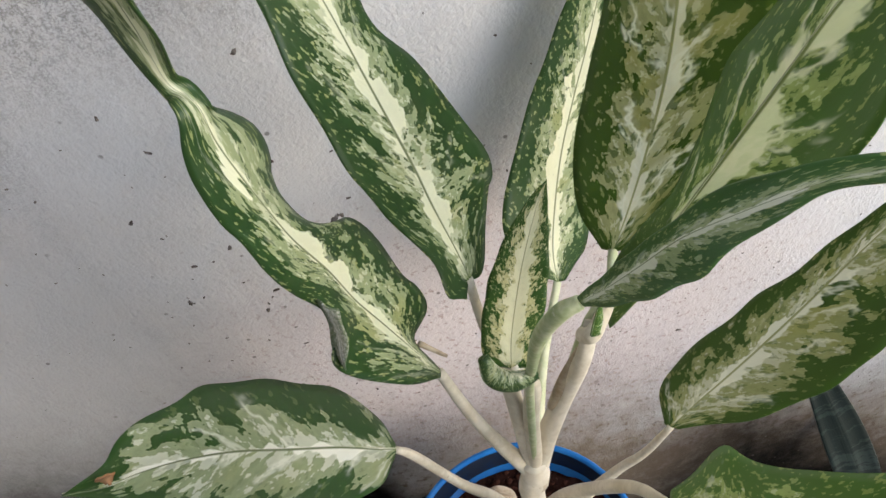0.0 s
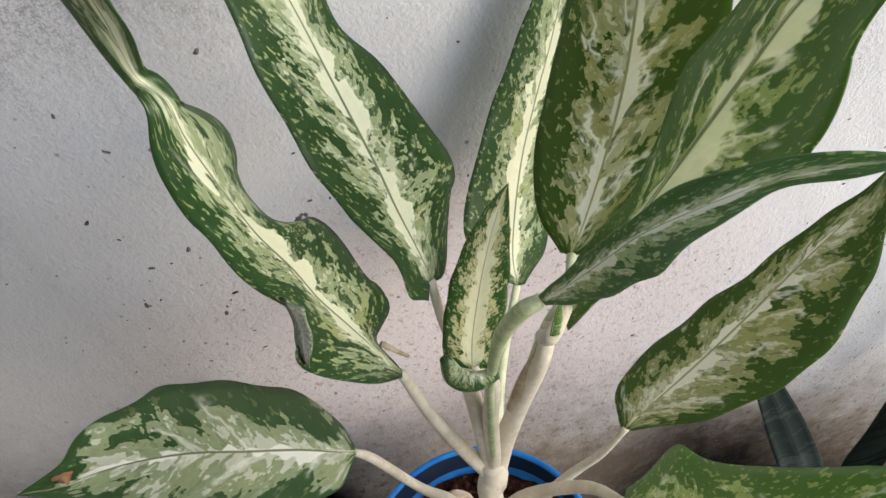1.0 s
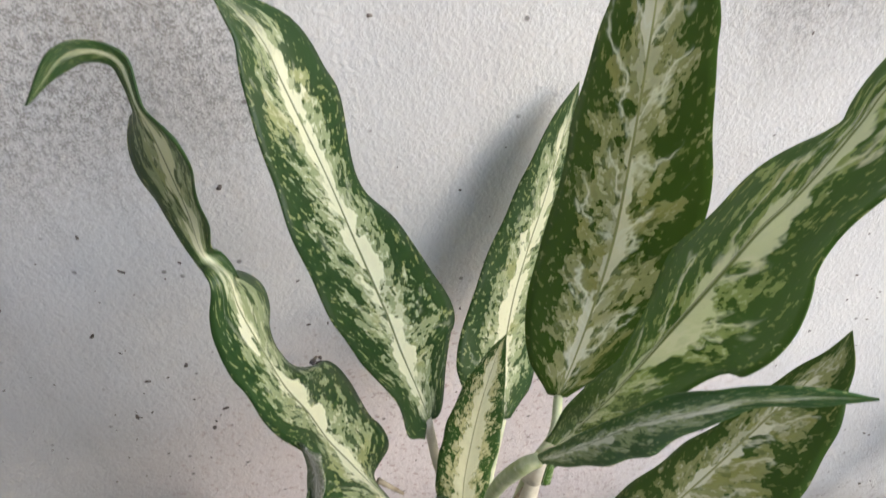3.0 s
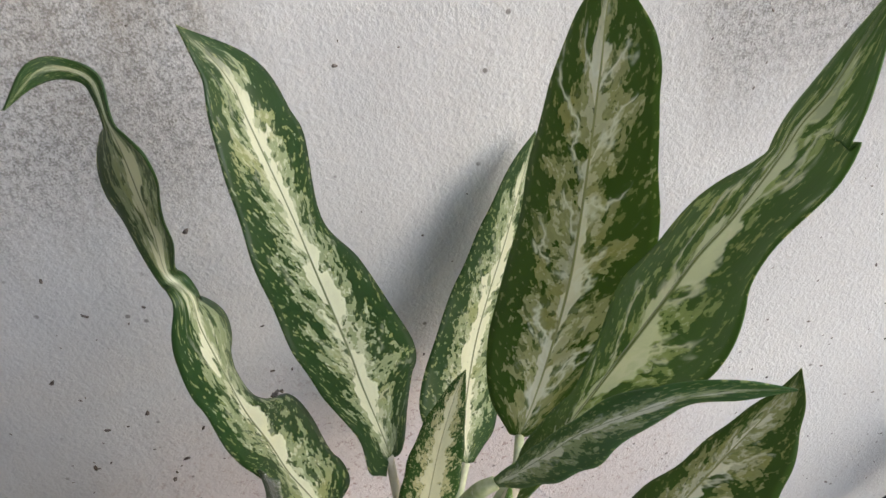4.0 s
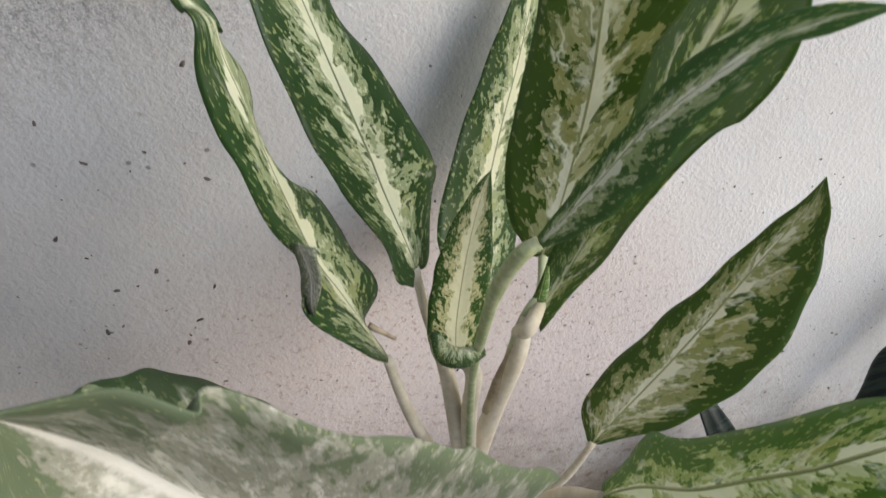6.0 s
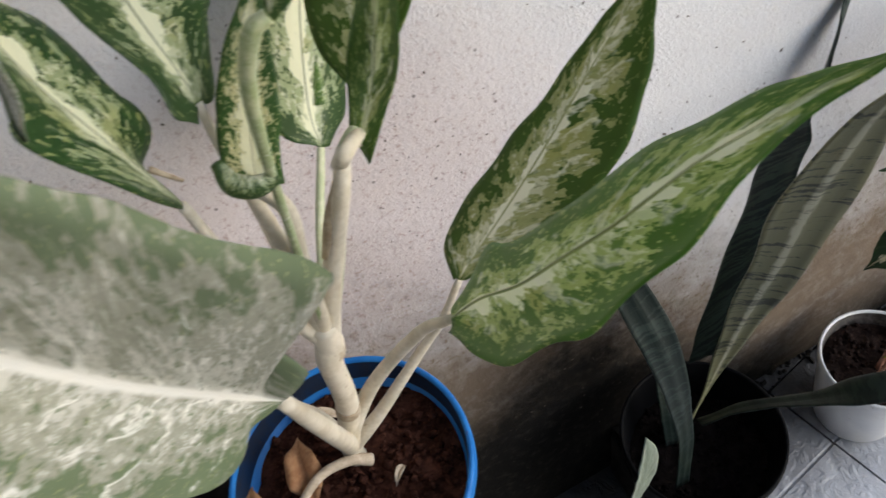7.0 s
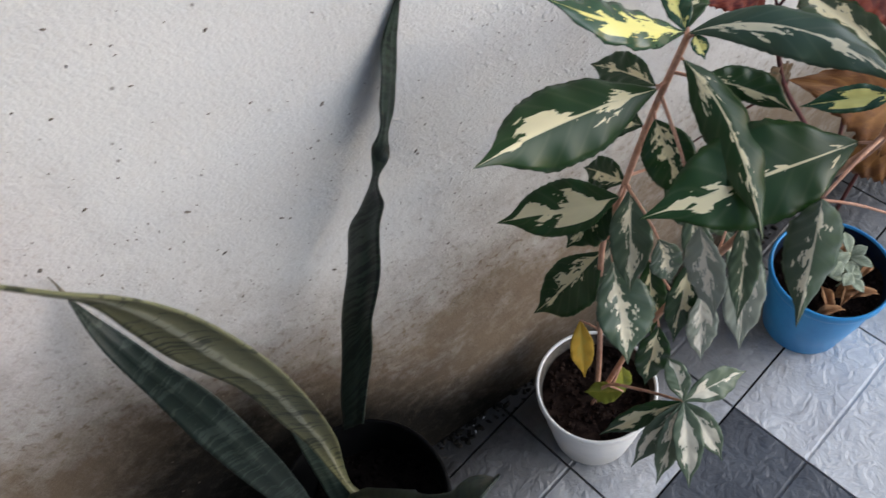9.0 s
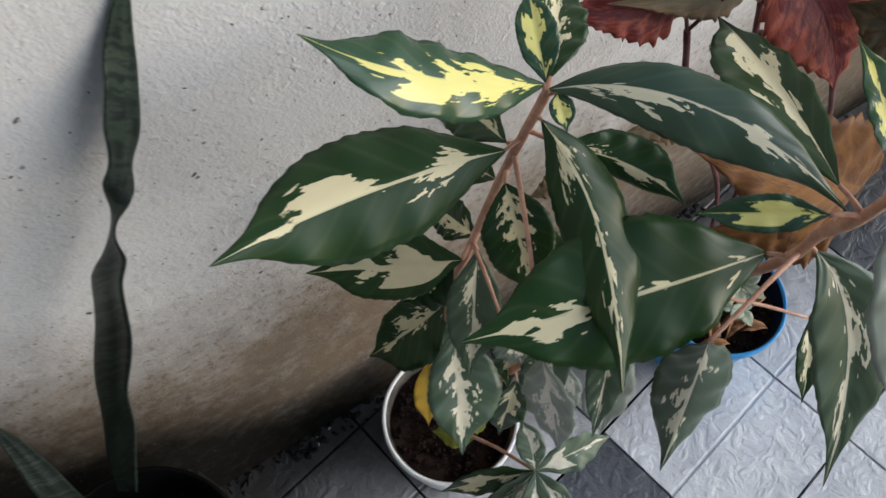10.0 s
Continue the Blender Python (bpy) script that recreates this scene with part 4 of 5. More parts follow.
STALKS = [
    ([(0.5475, -0.1591, 0.845), (0.5475, -0.1591, 0.895), (0.5681, -0.1795, 1.001), (0.5752, -0.1984, 1.088), (0.5815, -0.198, 1.108), (0.5835, -0.199, 1.128)], [0.0105, 0.0100, 0.0094, 0.0092, 0.0100, 0.008], STALK),
    ([(0.5553, -0.205, 1.276), (0.5579, -0.1957, 1.213), (0.5661, -0.1922, 1.155), (0.5815, -0.198, 1.108)], [0.0028, 0.0037, 0.0047, 0.007], STALK),
    ([(0.5844, -0.1717, 1.302), (0.5837, -0.18, 1.276), (0.5856, -0.19, 1.25), (0.5857, -0.195, 1.207), (0.5815, -0.195, 1.118)], [0.0025, 0.003, 0.004, 0.0055, 0.006], STALK),
    ([(0.5913, -0.2097, 1.268), (0.5988, -0.21, 1.246), (0.5921, -0.204, 1.199), (0.5835, -0.198, 1.118)], [0.004, 0.0048, 0.005, 0.005], STALK),
    ([(0.6418, -0.1815, 1.244), (0.6309, -0.193, 1.227), (0.6136, -0.19, 1.183), (0.5965, -0.193, 1.146), (0.5815, -0.198, 1.108)], [0.0042, 0.0052, 0.0063, 0.0072, 0.008], STALK),
    ([(0.6524, -0.165, 1.226), (0.6574, -0.1639, 1.234), (0.6403, -0.1916, 1.248), (0.6358, -0.1825, 1.234)], [0.0035, 0.0042, 0.0048, 0.0052], STALK),
    ([(0.6687, -0.1414, 1.248), (0.6579, -0.1639, 1.242), (0.6388, -0.1785, 1.234), (0.6127, -0.1862, 1.171), (0.5815, -0.198, 1.108)], [0.003, 0.0035, 0.004, 0.005, 0.005], STALK_GREEN),
    ([(0.6368, -0.101, 1.181), (0.6092, -0.1395, 1.144), (0.5815, -0.198, 1.108)], [0.0028, 0.0035, 0.0045], STALK_GREEN),
    ([(0.6253, -0.2634, 1.384), (0.6174, -0.262, 1.379), (0.6087, -0.252, 1.353), (0.6026, -0.236, 1.309), (0.5958, -0.214, 1.241), (0.5815, -0.198, 1.108)], [0.003, 0.0036, 0.0034, 0.0028, 0.0024, 0.0028], PETIOLE),
    ([(0.684, -0.181, 1.079), (0.664, -0.175, 1.034), (0.640, -0.168, 0.998), (0.583, -0.166, 0.934), (0.547, -0.159, 0.895)], [0.0026, 0.0034, 0.0042, 0.006, 0.009], STALK),
    ([(0.4932, -0.1647, 1.136), (0.4998, -0.1588, 1.107), (0.5143, -0.1434, 1.006), (0.5345, -0.1379, 0.9372), (0.5475, -0.1591, 0.895)], [0.0026, 0.0036, 0.0042, 0.006, 0.008], STALK),
    ([(0.6528, -0.2644, 1.165), (0.6363, -0.2241, 1.107), (0.5925, -0.1767, 1.001), (0.5535, -0.1711, 0.935), (0.5475, -0.1591, 0.895)], [0.003, 0.0045, 0.006, 0.008, 0.009], STALK),
    ([(0.5573, -0.2989, 1.224), (0.5560, -0.2600, 1.125), (0.5520, -0.2000, 0.985), (0.5475, -0.1620, 0.905)], [0.004, 0.006, 0.008, 0.009], STALK),
]
for i, (points, radii, look_of) in enumerate(STALKS):
    part("stem" if i == 0 else "stalk", tube("stalk", points, radii, look_of), plant)

# ---- the snake plant ----
snake = thing("snake_plant", (0.986, -0.15, 0.35), "snake plant with stiff grey-green leaves banded dark", "potted plant")


def sword(look_of, rows):
    seed = 20 + len(snake.children)
    return thicken(part("leaf", blade("leaf", rows, look_of, wave=0.001, puff=-0.1, m=5, seed=seed), snake), 0.0018)


sword(SNAKE, [
    (0.9226, -0.1980, 0.3582, 0.012, 0.012, 0, 0, 0, 0),
    (0.9314, -0.184, 0.4846, 0.0114, 0.0114, -5, 5, -0.0161, 0.0161),
    (0.9302, -0.16, 0.579, 0.0178, 0.0178, -1, 1, -0.0009, 0.0009),
    (0.9223, -0.133, 0.6657, 0.0234, 0.0234, -2, 2, 0.001, -0.001),
    (0.9112, -0.098, 0.7313, 0.0239, 0.0239, -2, 2, -0.002, 0.002),
    (0.8962, -0.0645, 0.7948, 0.0167, 0.0167, 1, -1, -0.0025, 0.0025),
    (0.8842, -0.0315, 0.8438, 0.0088, 0.0088, 26, -26, 0.0018, -0.0018),
    (0.881, -0.012, 0.889, 0, 0, 0, 0, 0, 0),
])
sword(SNAKE_PALE, [
    (0.985, -0.125, 0.32, 0.008, 0.008, 0, 0, -0, 0),
    (0.9851, -0.142, 0.4601, 0.0049, 0.0049, 16, -16, 0.0146, -0.0146),
    (0.9967, -0.162, 0.6451, 0.0151, 0.0151, -22, 22, -0.0039, 0.0039),
    (0.9973, -0.1815, 0.7705, 0.0227, 0.0227, -33, 33, -0.0026, 0.0026),
    (0.9969, -0.201, 0.8774, 0.0261, 0.0261, -39, 39, 0.0016, -0.0016),
    (0.9879, -0.2205, 0.9812, 0.0298, 0.0298, -32, 32, -0.0051, 0.0051),
    (0.9828, -0.2395, 1.0642, 0.0245, 0.0245, -33, 33, -0.0057, 0.0057),
    (0.976, -0.2575, 1.1276, 0.0142, 0.0142, -35, 35, -0.0054, 0.0054),
    (0.9661, -0.2765, 1.1747, 0.0043, 0.0043, -37, 37, 0.0027, -0.0027),
    (0.953, -0.291, 1.218, 0, 0, 0, 0, 0, 0),
])
sword(SNAKE_TALL, [
    (1.0293, -0.0925, 0.4861, 0.016, 0.016, -71, 71, -0.0232, 0.0232),
    (1.068, -0.08, 0.5923, 0.022, 0.022, -66, 66, -0.052, 0.052),
    (1.0966, -0.07, 0.6722, 0.0237, 0.0237, -76, 76, -0.0356, 0.0356),
    (1.1279, -0.0585, 0.7406, 0.0248, 0.0248, -76, 76, -0.0293, 0.0293),
    (1.1495, -0.0465, 0.7915, 0.0252, 0.0252, -86, 86, -0.0281, 0.0281),
    (1.166, -0.042, 0.8189, 0.018, 0.018, -99, 99, -0.0224, 0.0224),
    (1.1828, -0.041, 0.8542, 0.0074, 0.0074, -98, 98, -0.003, 0.003),
    (1.2008, -0.035, 0.8838, 0.0129, 0.0129, 30, -30, 0.0055, -0.0055),
    (1.217, -0.025, 0.9111, 0.0192, 0.0192, 37, -37, 0.0074, -0.0074),
    (1.2306, -0.016, 0.938, 0.015, 0.015, 31, -31, 0.0046, -0.0046),
    (1.2442, -0.006, 0.9659, 0.0093, 0.0093, 14, -14, 0.0018, -0.0018),
    (1.2687, -0.0034, 1.0153, 0, 0, 0, 0, 0, 0),
])
sword(SNAKE, [
    (0.9577, -0.13, 0.3311, 0.0122, 0.0122, 9, -9, 0.0054, -0.0054),
    (0.9682, -0.09, 0.4373, 0.0152, 0.0152, 11, -11, 0.0077, -0.0077),
    (0.9743, -0.06, 0.5196, 0.0142, 0.0142, 12, -12, 0.0064, -0.0064),
    (0.9758, -0.03, 0.5706, 0.0093, 0.0093, 9, -9, 0.0026, -0.0026),
    (0.973, -0.006, 0.612, 0, 0, 0, 0, 0, 0),
])
sword(SNAKE_DARK, [
    (0.9754, -0.16, 0.4515, 0.0129, 0.0129, -162, 162, -0.0214, 0.0214),
    (1.0028, -0.205, 0.555, 0.0124, 0.0124, -160, 160, -0.018, 0.018),
    (1.0363, -0.262, 0.6409, 0.0144, 0.0144, -163, 163, -0.0172, 0.0172),
    (1.0484, -0.312, 0.7414, 0.0159, 0.0159, -114, 114, 0.0017, -0.0017),
    (1.0719, -0.345, 0.7902, 0.0199, 0.0199, -95, 95, 0.0159, -0.0159),
    (1.0951, -0.358, 0.8385, 0.026, 0.026, -157, 157, -0.0121, 0.0121),
    (1.111, -0.3589, 0.8653, 0, 0, 0, 0, 0, 0),
])
sword(SEEDLING, [
    (0.83, -0.2, 0.4, 0.006, 0.006, 0, 0, -0.0003, 0.0003),
    (0.838, -0.215, 0.55, 0.0141, 0.0141, 8, 8, -0.0002, 0.0005),
    (0.836, -0.222, 0.64, 0.01, 0.012, 0, 0, 0.0006, -0.0008),
    (0.828, -0.225, 0.706, 0, 0, 0, 0, 0, 0),
])

# ---- the caricature plant ----
cari = thing("caricature_plant", (1.404, -0.146, 0.18), "caricature plant with dark leaves painted cream along the midrib", "potted plant")


TWIGS = [
    ([(1.404, -0.150, 0.170), (1.390, -0.160, 0.400), (1.399, -0.138, 0.623), (1.408, -0.150, 0.740), (1.425, -0.162, 0.867), (1.424, -0.189, 0.984)], [0.0045, 0.004, 0.0038, 0.0036, 0.0035, 0.003]),
    ([(1.415, -0.150, 0.170), (1.447, -0.185, 0.420), (1.487, -0.255, 0.720), (1.529, -0.314, 0.875), (1.533, -0.322, 0.925), (1.536, -0.331, 0.955), (1.545, -0.335, 0.990)], [0.0045, 0.0042, 0.004, 0.0038, 0.0038, 0.0036, 0.003]),
    ([(1.385, -0.16, 0.18), (1.38, -0.194, 0.334), (1.402, -0.243, 0.381), (1.418, -0.299, 0.430)], [0.003, 0.0025, 0.0022, 0.002]),
]
for points, radii in TWIGS:
    part("stem", tube("stem", points, radii, TWIG, 10), cari)


def stalk_to(j, ways, leaf, look_of, thick):
    """The short stalk by which a leaf sits on the nearest stem."""
    spots = [Vector(p[:3]) for way in ways for p in spline(way, 10)]
    near = min(spots, key=lambda p: (p - Vector(j)).length)
    far = (near - Vector(j)).length
    if 0.004 < far < 0.16:
        middle = near.lerp(Vector(j), 0.5) + Vector((0, 0, 0.06 * far))
        part("petiole", tube("petiole", [near, middle, Vector(j)], [thick * 1.2, thick, thick * 0.8], look_of, 7, 4), leaf)


def painted(j, m, t, halves, rise, facing, look_of):
    """A leaf from its joint over the middle of its midrib to its tip; half widths and the rise of each half in degrees."""
    seed = 60 + len(cari.children)
    j, m, t = Vector(j), Vector(m), Vector(t)
    bend = 2 * m - 0.5 * (j + t)
    rng = random.Random(seed)
    shape = (0.03, 0.42, 0.80, 0.98, 1.0, 0.93, 0.66, 0.22, 0.0)
    rows = []
    for i, w in enumerate(shape):
        u = i / (len(shape) - 1)
        p = (1 - u) ** 2 * j + 2 * u * (1 - u) * bend + u * u * t
        uneven = w * rng.uniform(0.96, 1.04)
        rows.append((*p, halves[0] * uneven, halves[1] * w * rng.uniform(0.96, 1.04), rise[0] + rng.uniform(-4, 4), rise[1] + rng.uniform(-4, 4), 0, 0))
    leaf = thicken(part("leaf", blade("leaf", rows, look_of, facing=facing, wave=0.0018, ripples=rng.uniform(4, 6), m=6, n=6, teeth=0.02, seed=seed), cari), 0.0006)
    stalk_to(j, [w for w, _ in TWIGS], leaf, TWIG, 0.0016)
    return leaf


painted((1.412, -0.176, 0.924), (1.320, -0.164, 0.936), (1.225, -0.168, 0.950), (0.038, 0.036), (-17, -19), (0.099, -0.526, 0.844), CARI)
painted((1.396, -0.161, 0.763), (1.345, -0.124, 0.742), (1.286, -0.085, 0.724), (0.030, 0.032), (5, 5), (-0.525, -0.372, 0.766), CARI_BOLD)
painted((1.409, -0.127, 0.600), (1.366, -0.118, 0.552), (1.318, -0.101, 0.495), (0.045, 0.031), (17, 25), (-0.759, -0.056, 0.648), CARI)
painted((1.428, -0.183, 0.984), (1.354, -0.184, 1.037), (1.304, -0.160, 1.072), (0.019, 0.021), (-9, -8), (0.464, -0.447, 0.765), CARI_YOUNG)
painted((1.424, -0.191, 0.991), (1.482, -0.248, 0.998), (1.535, -0.326, 0.954), (0.017, 0.022), (-16, -13), (-0.354, -0.501, 0.790), CARI_SHEEN)
painted((1.521, -0.309, 0.893), (1.422, -0.287, 0.898), (1.328, -0.256, 0.888), (0.039, 0.046), (2, 2), (-0.151, -0.472, 0.868), CARI_BOLD)
painted((1.426, -0.188, 0.959), (1.426, -0.253, 0.925), (1.389, -0.333, 0.892), (0.027, 0.023), (-30, -30), (-0.218, -0.359, 0.908), CARI)
painted((1.436, -0.198, 0.937), (1.471, -0.227, 0.925), (1.485, -0.264, 0.918), (0.019, 0.012), (-14, -23), (-0.442, -0.539, 0.717), CARI)
painted((1.417, -0.175, 0.881), (1.409, -0.207, 0.860), (1.401, -0.239, 0.832), (0.025, 0.025), (10, 10), (-0.350, -0.550, 0.750), CARI)
painted((1.410, -0.162, 0.768), (1.387, -0.194, 0.726), (1.365, -0.225, 0.674), (0.023, 0.023), (10, 10), (-0.350, -0.550, 0.750), CARI_GREY_SHEEN)
painted((1.377, -0.181, 0.675), (1.355, -0.224, 0.644), (1.333, -0.267, 0.604), (0.039, 0.028), (4, 6), (-0.130, -0.588, 0.798), CARI_GREY_SHEEN)
painted((1.367, -0.288, 0.880), (1.368, -0.308, 0.830), (1.370, -0.328, 0.769), (0.016, 0.020), (-2, -1), (-0.897, -0.421, 0.135), CARI_SILVER_SHEEN)
painted((1.461, -0.276, 0.754), (1.464, -0.296, 0.665), (1.466, -0.316, 0.560), (0.023, 0.023), (10, 10), (-0.350, -0.550, 0.750), CARI_SILVER_SHEEN)
painted((1.469, -0.242, 0.595), (1.468, -0.257, 0.528), (1.468, -0.273, 0.450), (0.020, 0.020), (10, 10), (-0.350, -0.550, 0.750), CARI_SILVER_SHEEN)
painted((1.391, -0.228, 0.766), (1.402, -0.233, 0.721), (1.413, -0.238, 0.667), (0.018, 0.018), (10, 10), (-0.350, -0.550, 0.750), CARI_GREY_SHEEN)
painted((1.445, -0.336, 0.905), (1.444, -0.351, 0.836), (1.423, -0.376, 0.768), (0.028, 0.025), (-30, -30), (-0.642, -0.701, 0.310), CARI_GREY_SHEEN)
painted((1.419, -0.168, 0.918), (1.417, -0.125, 0.905), (1.415, -0.082, 0.884), (0.018, 0.018), (10, 10), (-0.350, -0.550, 0.750), CARI)
painted((1.431, -0.182, 0.981), (1.440, -0.156, 0.993), (1.450, -0.131, 1.002), (0.012, 0.012), (10, 10), (-0.350, -0.550, 0.750), CARI_YOUNG)
painted((1.428, -0.193, 0.988), (1.425, -0.203, 0.985), (1.422, -0.213, 0.979), (0.007, 0.007), (10, 10), (-0.350, -0.550, 0.750), CARI_YOUNG)
painted((1.519, -0.322, 0.962), (1.491, -0.301, 0.959), (1.464, -0.279, 0.951), (0.011, 0.011), (10, 10), (-0.350, -0.550, 0.750), CARI_YOUNG)
painted((1.536, -0.311, 0.963), (1.575, -0.232, 0.943), (1.614, -0.152, 0.908), (0.039, 0.016), (10, 26), (0.155, 0.249, 0.956), CARI)
painted((1.567, -0.319, 0.966), (1.538, -0.300, 1.021), (1.509, -0.281, 1.066), (0.009, 0.009), (10, 10), (-0.350, -0.550, 0.750), CARI_YOUNG)
painted((1.536, -0.327, 0.910), (1.546, -0.380, 0.855), (1.517, -0.446, 0.760), (0.026, 0.027), (8, 8), (-0.350, -0.650, 0.650), CARI_GREY_SHEEN)
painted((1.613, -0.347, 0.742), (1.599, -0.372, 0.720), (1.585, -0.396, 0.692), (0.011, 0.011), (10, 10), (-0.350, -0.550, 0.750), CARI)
painted((1.538, -0.335, 1.002), (1.524, -0.385, 0.952), (1.510, -0.434, 0.889), (0.028, 0.028), (10, 10), (-0.350, -0.550, 0.750), CARI_SILVER_SHEEN)
painted((1.418, -0.299, 0.430), (1.369, -0.273, 0.394), (1.321, -0.247, 0.334), (0.017, 0.017), (10, 10), (-0.350, -0.550, 0.750), CARI)
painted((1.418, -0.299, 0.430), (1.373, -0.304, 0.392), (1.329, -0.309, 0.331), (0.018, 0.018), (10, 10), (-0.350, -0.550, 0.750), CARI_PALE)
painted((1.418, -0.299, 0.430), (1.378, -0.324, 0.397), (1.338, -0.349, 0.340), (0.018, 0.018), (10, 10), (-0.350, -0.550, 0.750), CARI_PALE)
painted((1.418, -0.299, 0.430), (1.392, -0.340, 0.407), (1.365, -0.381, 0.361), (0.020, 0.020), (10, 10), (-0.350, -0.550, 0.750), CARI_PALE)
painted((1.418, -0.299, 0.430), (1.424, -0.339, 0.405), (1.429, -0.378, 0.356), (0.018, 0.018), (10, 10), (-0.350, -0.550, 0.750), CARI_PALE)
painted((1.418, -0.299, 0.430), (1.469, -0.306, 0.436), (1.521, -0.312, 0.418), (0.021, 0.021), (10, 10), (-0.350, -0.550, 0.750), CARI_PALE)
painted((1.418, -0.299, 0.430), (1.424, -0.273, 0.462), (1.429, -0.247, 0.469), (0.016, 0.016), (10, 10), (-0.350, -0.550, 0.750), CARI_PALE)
painted((1.379, -0.127, 0.444), (1.363, -0.153, 0.411), (1.348, -0.179, 0.379), (0.017, 0.017), (10, 10), (-0.350, -0.550, 0.750), CARI_YELLOW)
painted((1.397, -0.212, 0.322), (1.378, -0.190, 0.304), (1.359, -0.168, 0.287), (0.018, 0.018), (10, 10), (-0.350, -0.550, 0.750), CARI_LIME)
painted((1.389, -0.159, 0.750), (1.369, -0.145, 0.713), (1.350, -0.130, 0.668), (0.024, 0.024), (10, 10), (-0.350, -0.550, 0.750), CARI)
painted((1.465, -0.218, 0.643), (1.454, -0.229, 0.569), (1.444, -0.240, 0.481), (0.021, 0.021), (10, 10), (-0.350, -0.550, 0.750), CARI)
painted((1.451, -0.207, 0.467), (1.437, -0.217, 0.409), (1.423, -0.228, 0.340), (0.024, 0.024), (10, 10), (-0.350, -0.550, 0.750), CARI)
painted((1.421, -0.143, 0.750), (1.418, -0.110, 0.736), (1.416, -0.077, 0.716), (0.019, 0.019), (10, 10), (-0.350, -0.550, 0.750), CARI)
painted((1.463, -0.162, 0.766), (1.474, -0.182, 0.716), (1.484, -0.203, 0.656), (0.022, 0.022), (10, 10), (-0.350, -0.550, 0.750), CARI)
painted((1.493, -0.187, 0.740), (1.505, -0.209, 0.698), (1.516, -0.230, 0.648), (0.025, 0.025), (10, 10), (-0.350, -0.550, 0.750), CARI_GREY_SHEEN)
painted((1.435, -0.133, 0.651), (1.410, -0.147, 0.589), (1.385, -0.160, 0.515), (0.021, 0.021), (10, 10), (-0.350, -0.550, 0.750), CARI_GREY_SHEEN)
painted((1.462, -0.160, 0.570), (1.454, -0.181, 0.507), (1.445, -0.203, 0.432), (0.021, 0.021), (10, 10), (-0.350, -0.550, 0.750), CARI)
painted((1.501, -0.228, 0.682), (1.518, -0.257, 0.621), (1.535, -0.286, 0.547), (0.020, 0.020), (10, 10), (-0.350, -0.550, 0.750), CARI_GREY_SHEEN)
painted((1.409, -0.241, 0.821), (1.403, -0.268, 0.783), (1.398, -0.296, 0.736), (0.015, 0.015), (10, 10), (-0.350, -0.550, 0.750), CARI_GREY_SHEEN)
painted((1.451, -0.275, 0.816), (1.433, -0.301, 0.767), (1.414, -0.327, 0.707), (0.015, 0.015), (10, 10), (-0.350, -0.550, 0.750), CARI_GREY_SHEEN)
painted((1.430, -0.149, 0.840), (1.427, -0.116, 0.824), (1.424, -0.084, 0.802), (0.018, 0.018), (10, 10), (-0.350, -0.550, 0.750), CARI)
painted((1.434, -0.180, 0.983), (1.462, -0.148, 0.982), (1.489, -0.117, 0.974), (0.018, 0.018), (10, 10), (-0.350, -0.550, 0.750), CARI)
painted((1.411, -0.188, 0.353), (1.409, -0.197, 0.323), (1.408, -0.205, 0.287), (0.013, 0.013), (10, 10), (-0.350, -0.550, 0.750), CARI_LIME)

# ---- the coleus ----
coleus = thing("coleus", (1.87, -0.17, 0.14), "coleus with toothed dark red and orange-brown leaves against the wall", "potted plant")


def toothed(j, t, width, look_of, arc):
    """A soft leaf with a scalloped edge."""
    seed = 90 + len(coleus.children)
    far = (Vector(t) - Vector(j)).length
    rows = simple(j, t, width, (0, -arc * far, arc * far), 6, (0.1, 0.75, 1.0, 0.98, 0.86, 0.66, 0.42, 0.18, 0.0))
    leaf = thicken(part("leaf", blade("leaf", rows, look_of, facing=(-0.3, -0.8, 0.5), wave=0.003, ripples=7, m=6, n=6, teeth=0.07, seed=seed), coleus), 0.0008)
    stalk_to(j, COLEUS_STEMS, leaf, COLEUS_STEM, 0.0015)
    return leaf


COLEUS_STEMS = [
    [(1.693, -0.135, 0.867), (1.713, -0.142, 0.801), (1.782, -0.150, 0.684), (1.830, -0.161, 0.440), (1.870, -0.170, 0.150)],
    [(1.889, -0.150, 0.626), (1.789, -0.150, 0.708), (1.703, -0.143, 0.831)],
    [(1.806, -0.180, 0.749), (1.879, -0.180, 0.602), (1.874, -0.175, 0.403), (1.870, -0.170, 0.150)],
    [(1.622, -0.128, 0.867), (1.677, -0.128, 0.726), (1.764, -0.150, 0.566), (1.822, -0.161, 0.387), (1.870, -0.170, 0.150)],
]
ROOT_WAY = [(0.558, -0.174, 0.882), (0.541, -0.171, 0.895), (0.514, -0.171, 0.897), (0.490, -0.181, 0.891), (0.476, -0.193, 0.879)]
CURL = [(0.5809, -0.222, 1.304), (0.583, -0.227, 1.293), (0.5921, -0.23, 1.288), (0.603, -0.228, 1.287)]
CURL_R = 0.0056
LOBE = [(0.6379, -0.236, 1.34), (0.6354, -0.238, 1.331), (0.6324, -0.24, 1.323)]
LOBE_W = 0.0062
SHEATH = [(0.6076, -0.1895, 1.177), (0.6194, -0.19, 1.206), (0.6312, -0.1882, 1.23)]
SPUR = [(0.5513, -0.2, 1.3), (0.5625, -0.205, 1.289)]
CRUMB = (0.5392, -0.1752, 1.374)
BROWN_TIP = [(0.4402, -0.2678, 1.375), (0.4321, -0.2678, 1.373)]
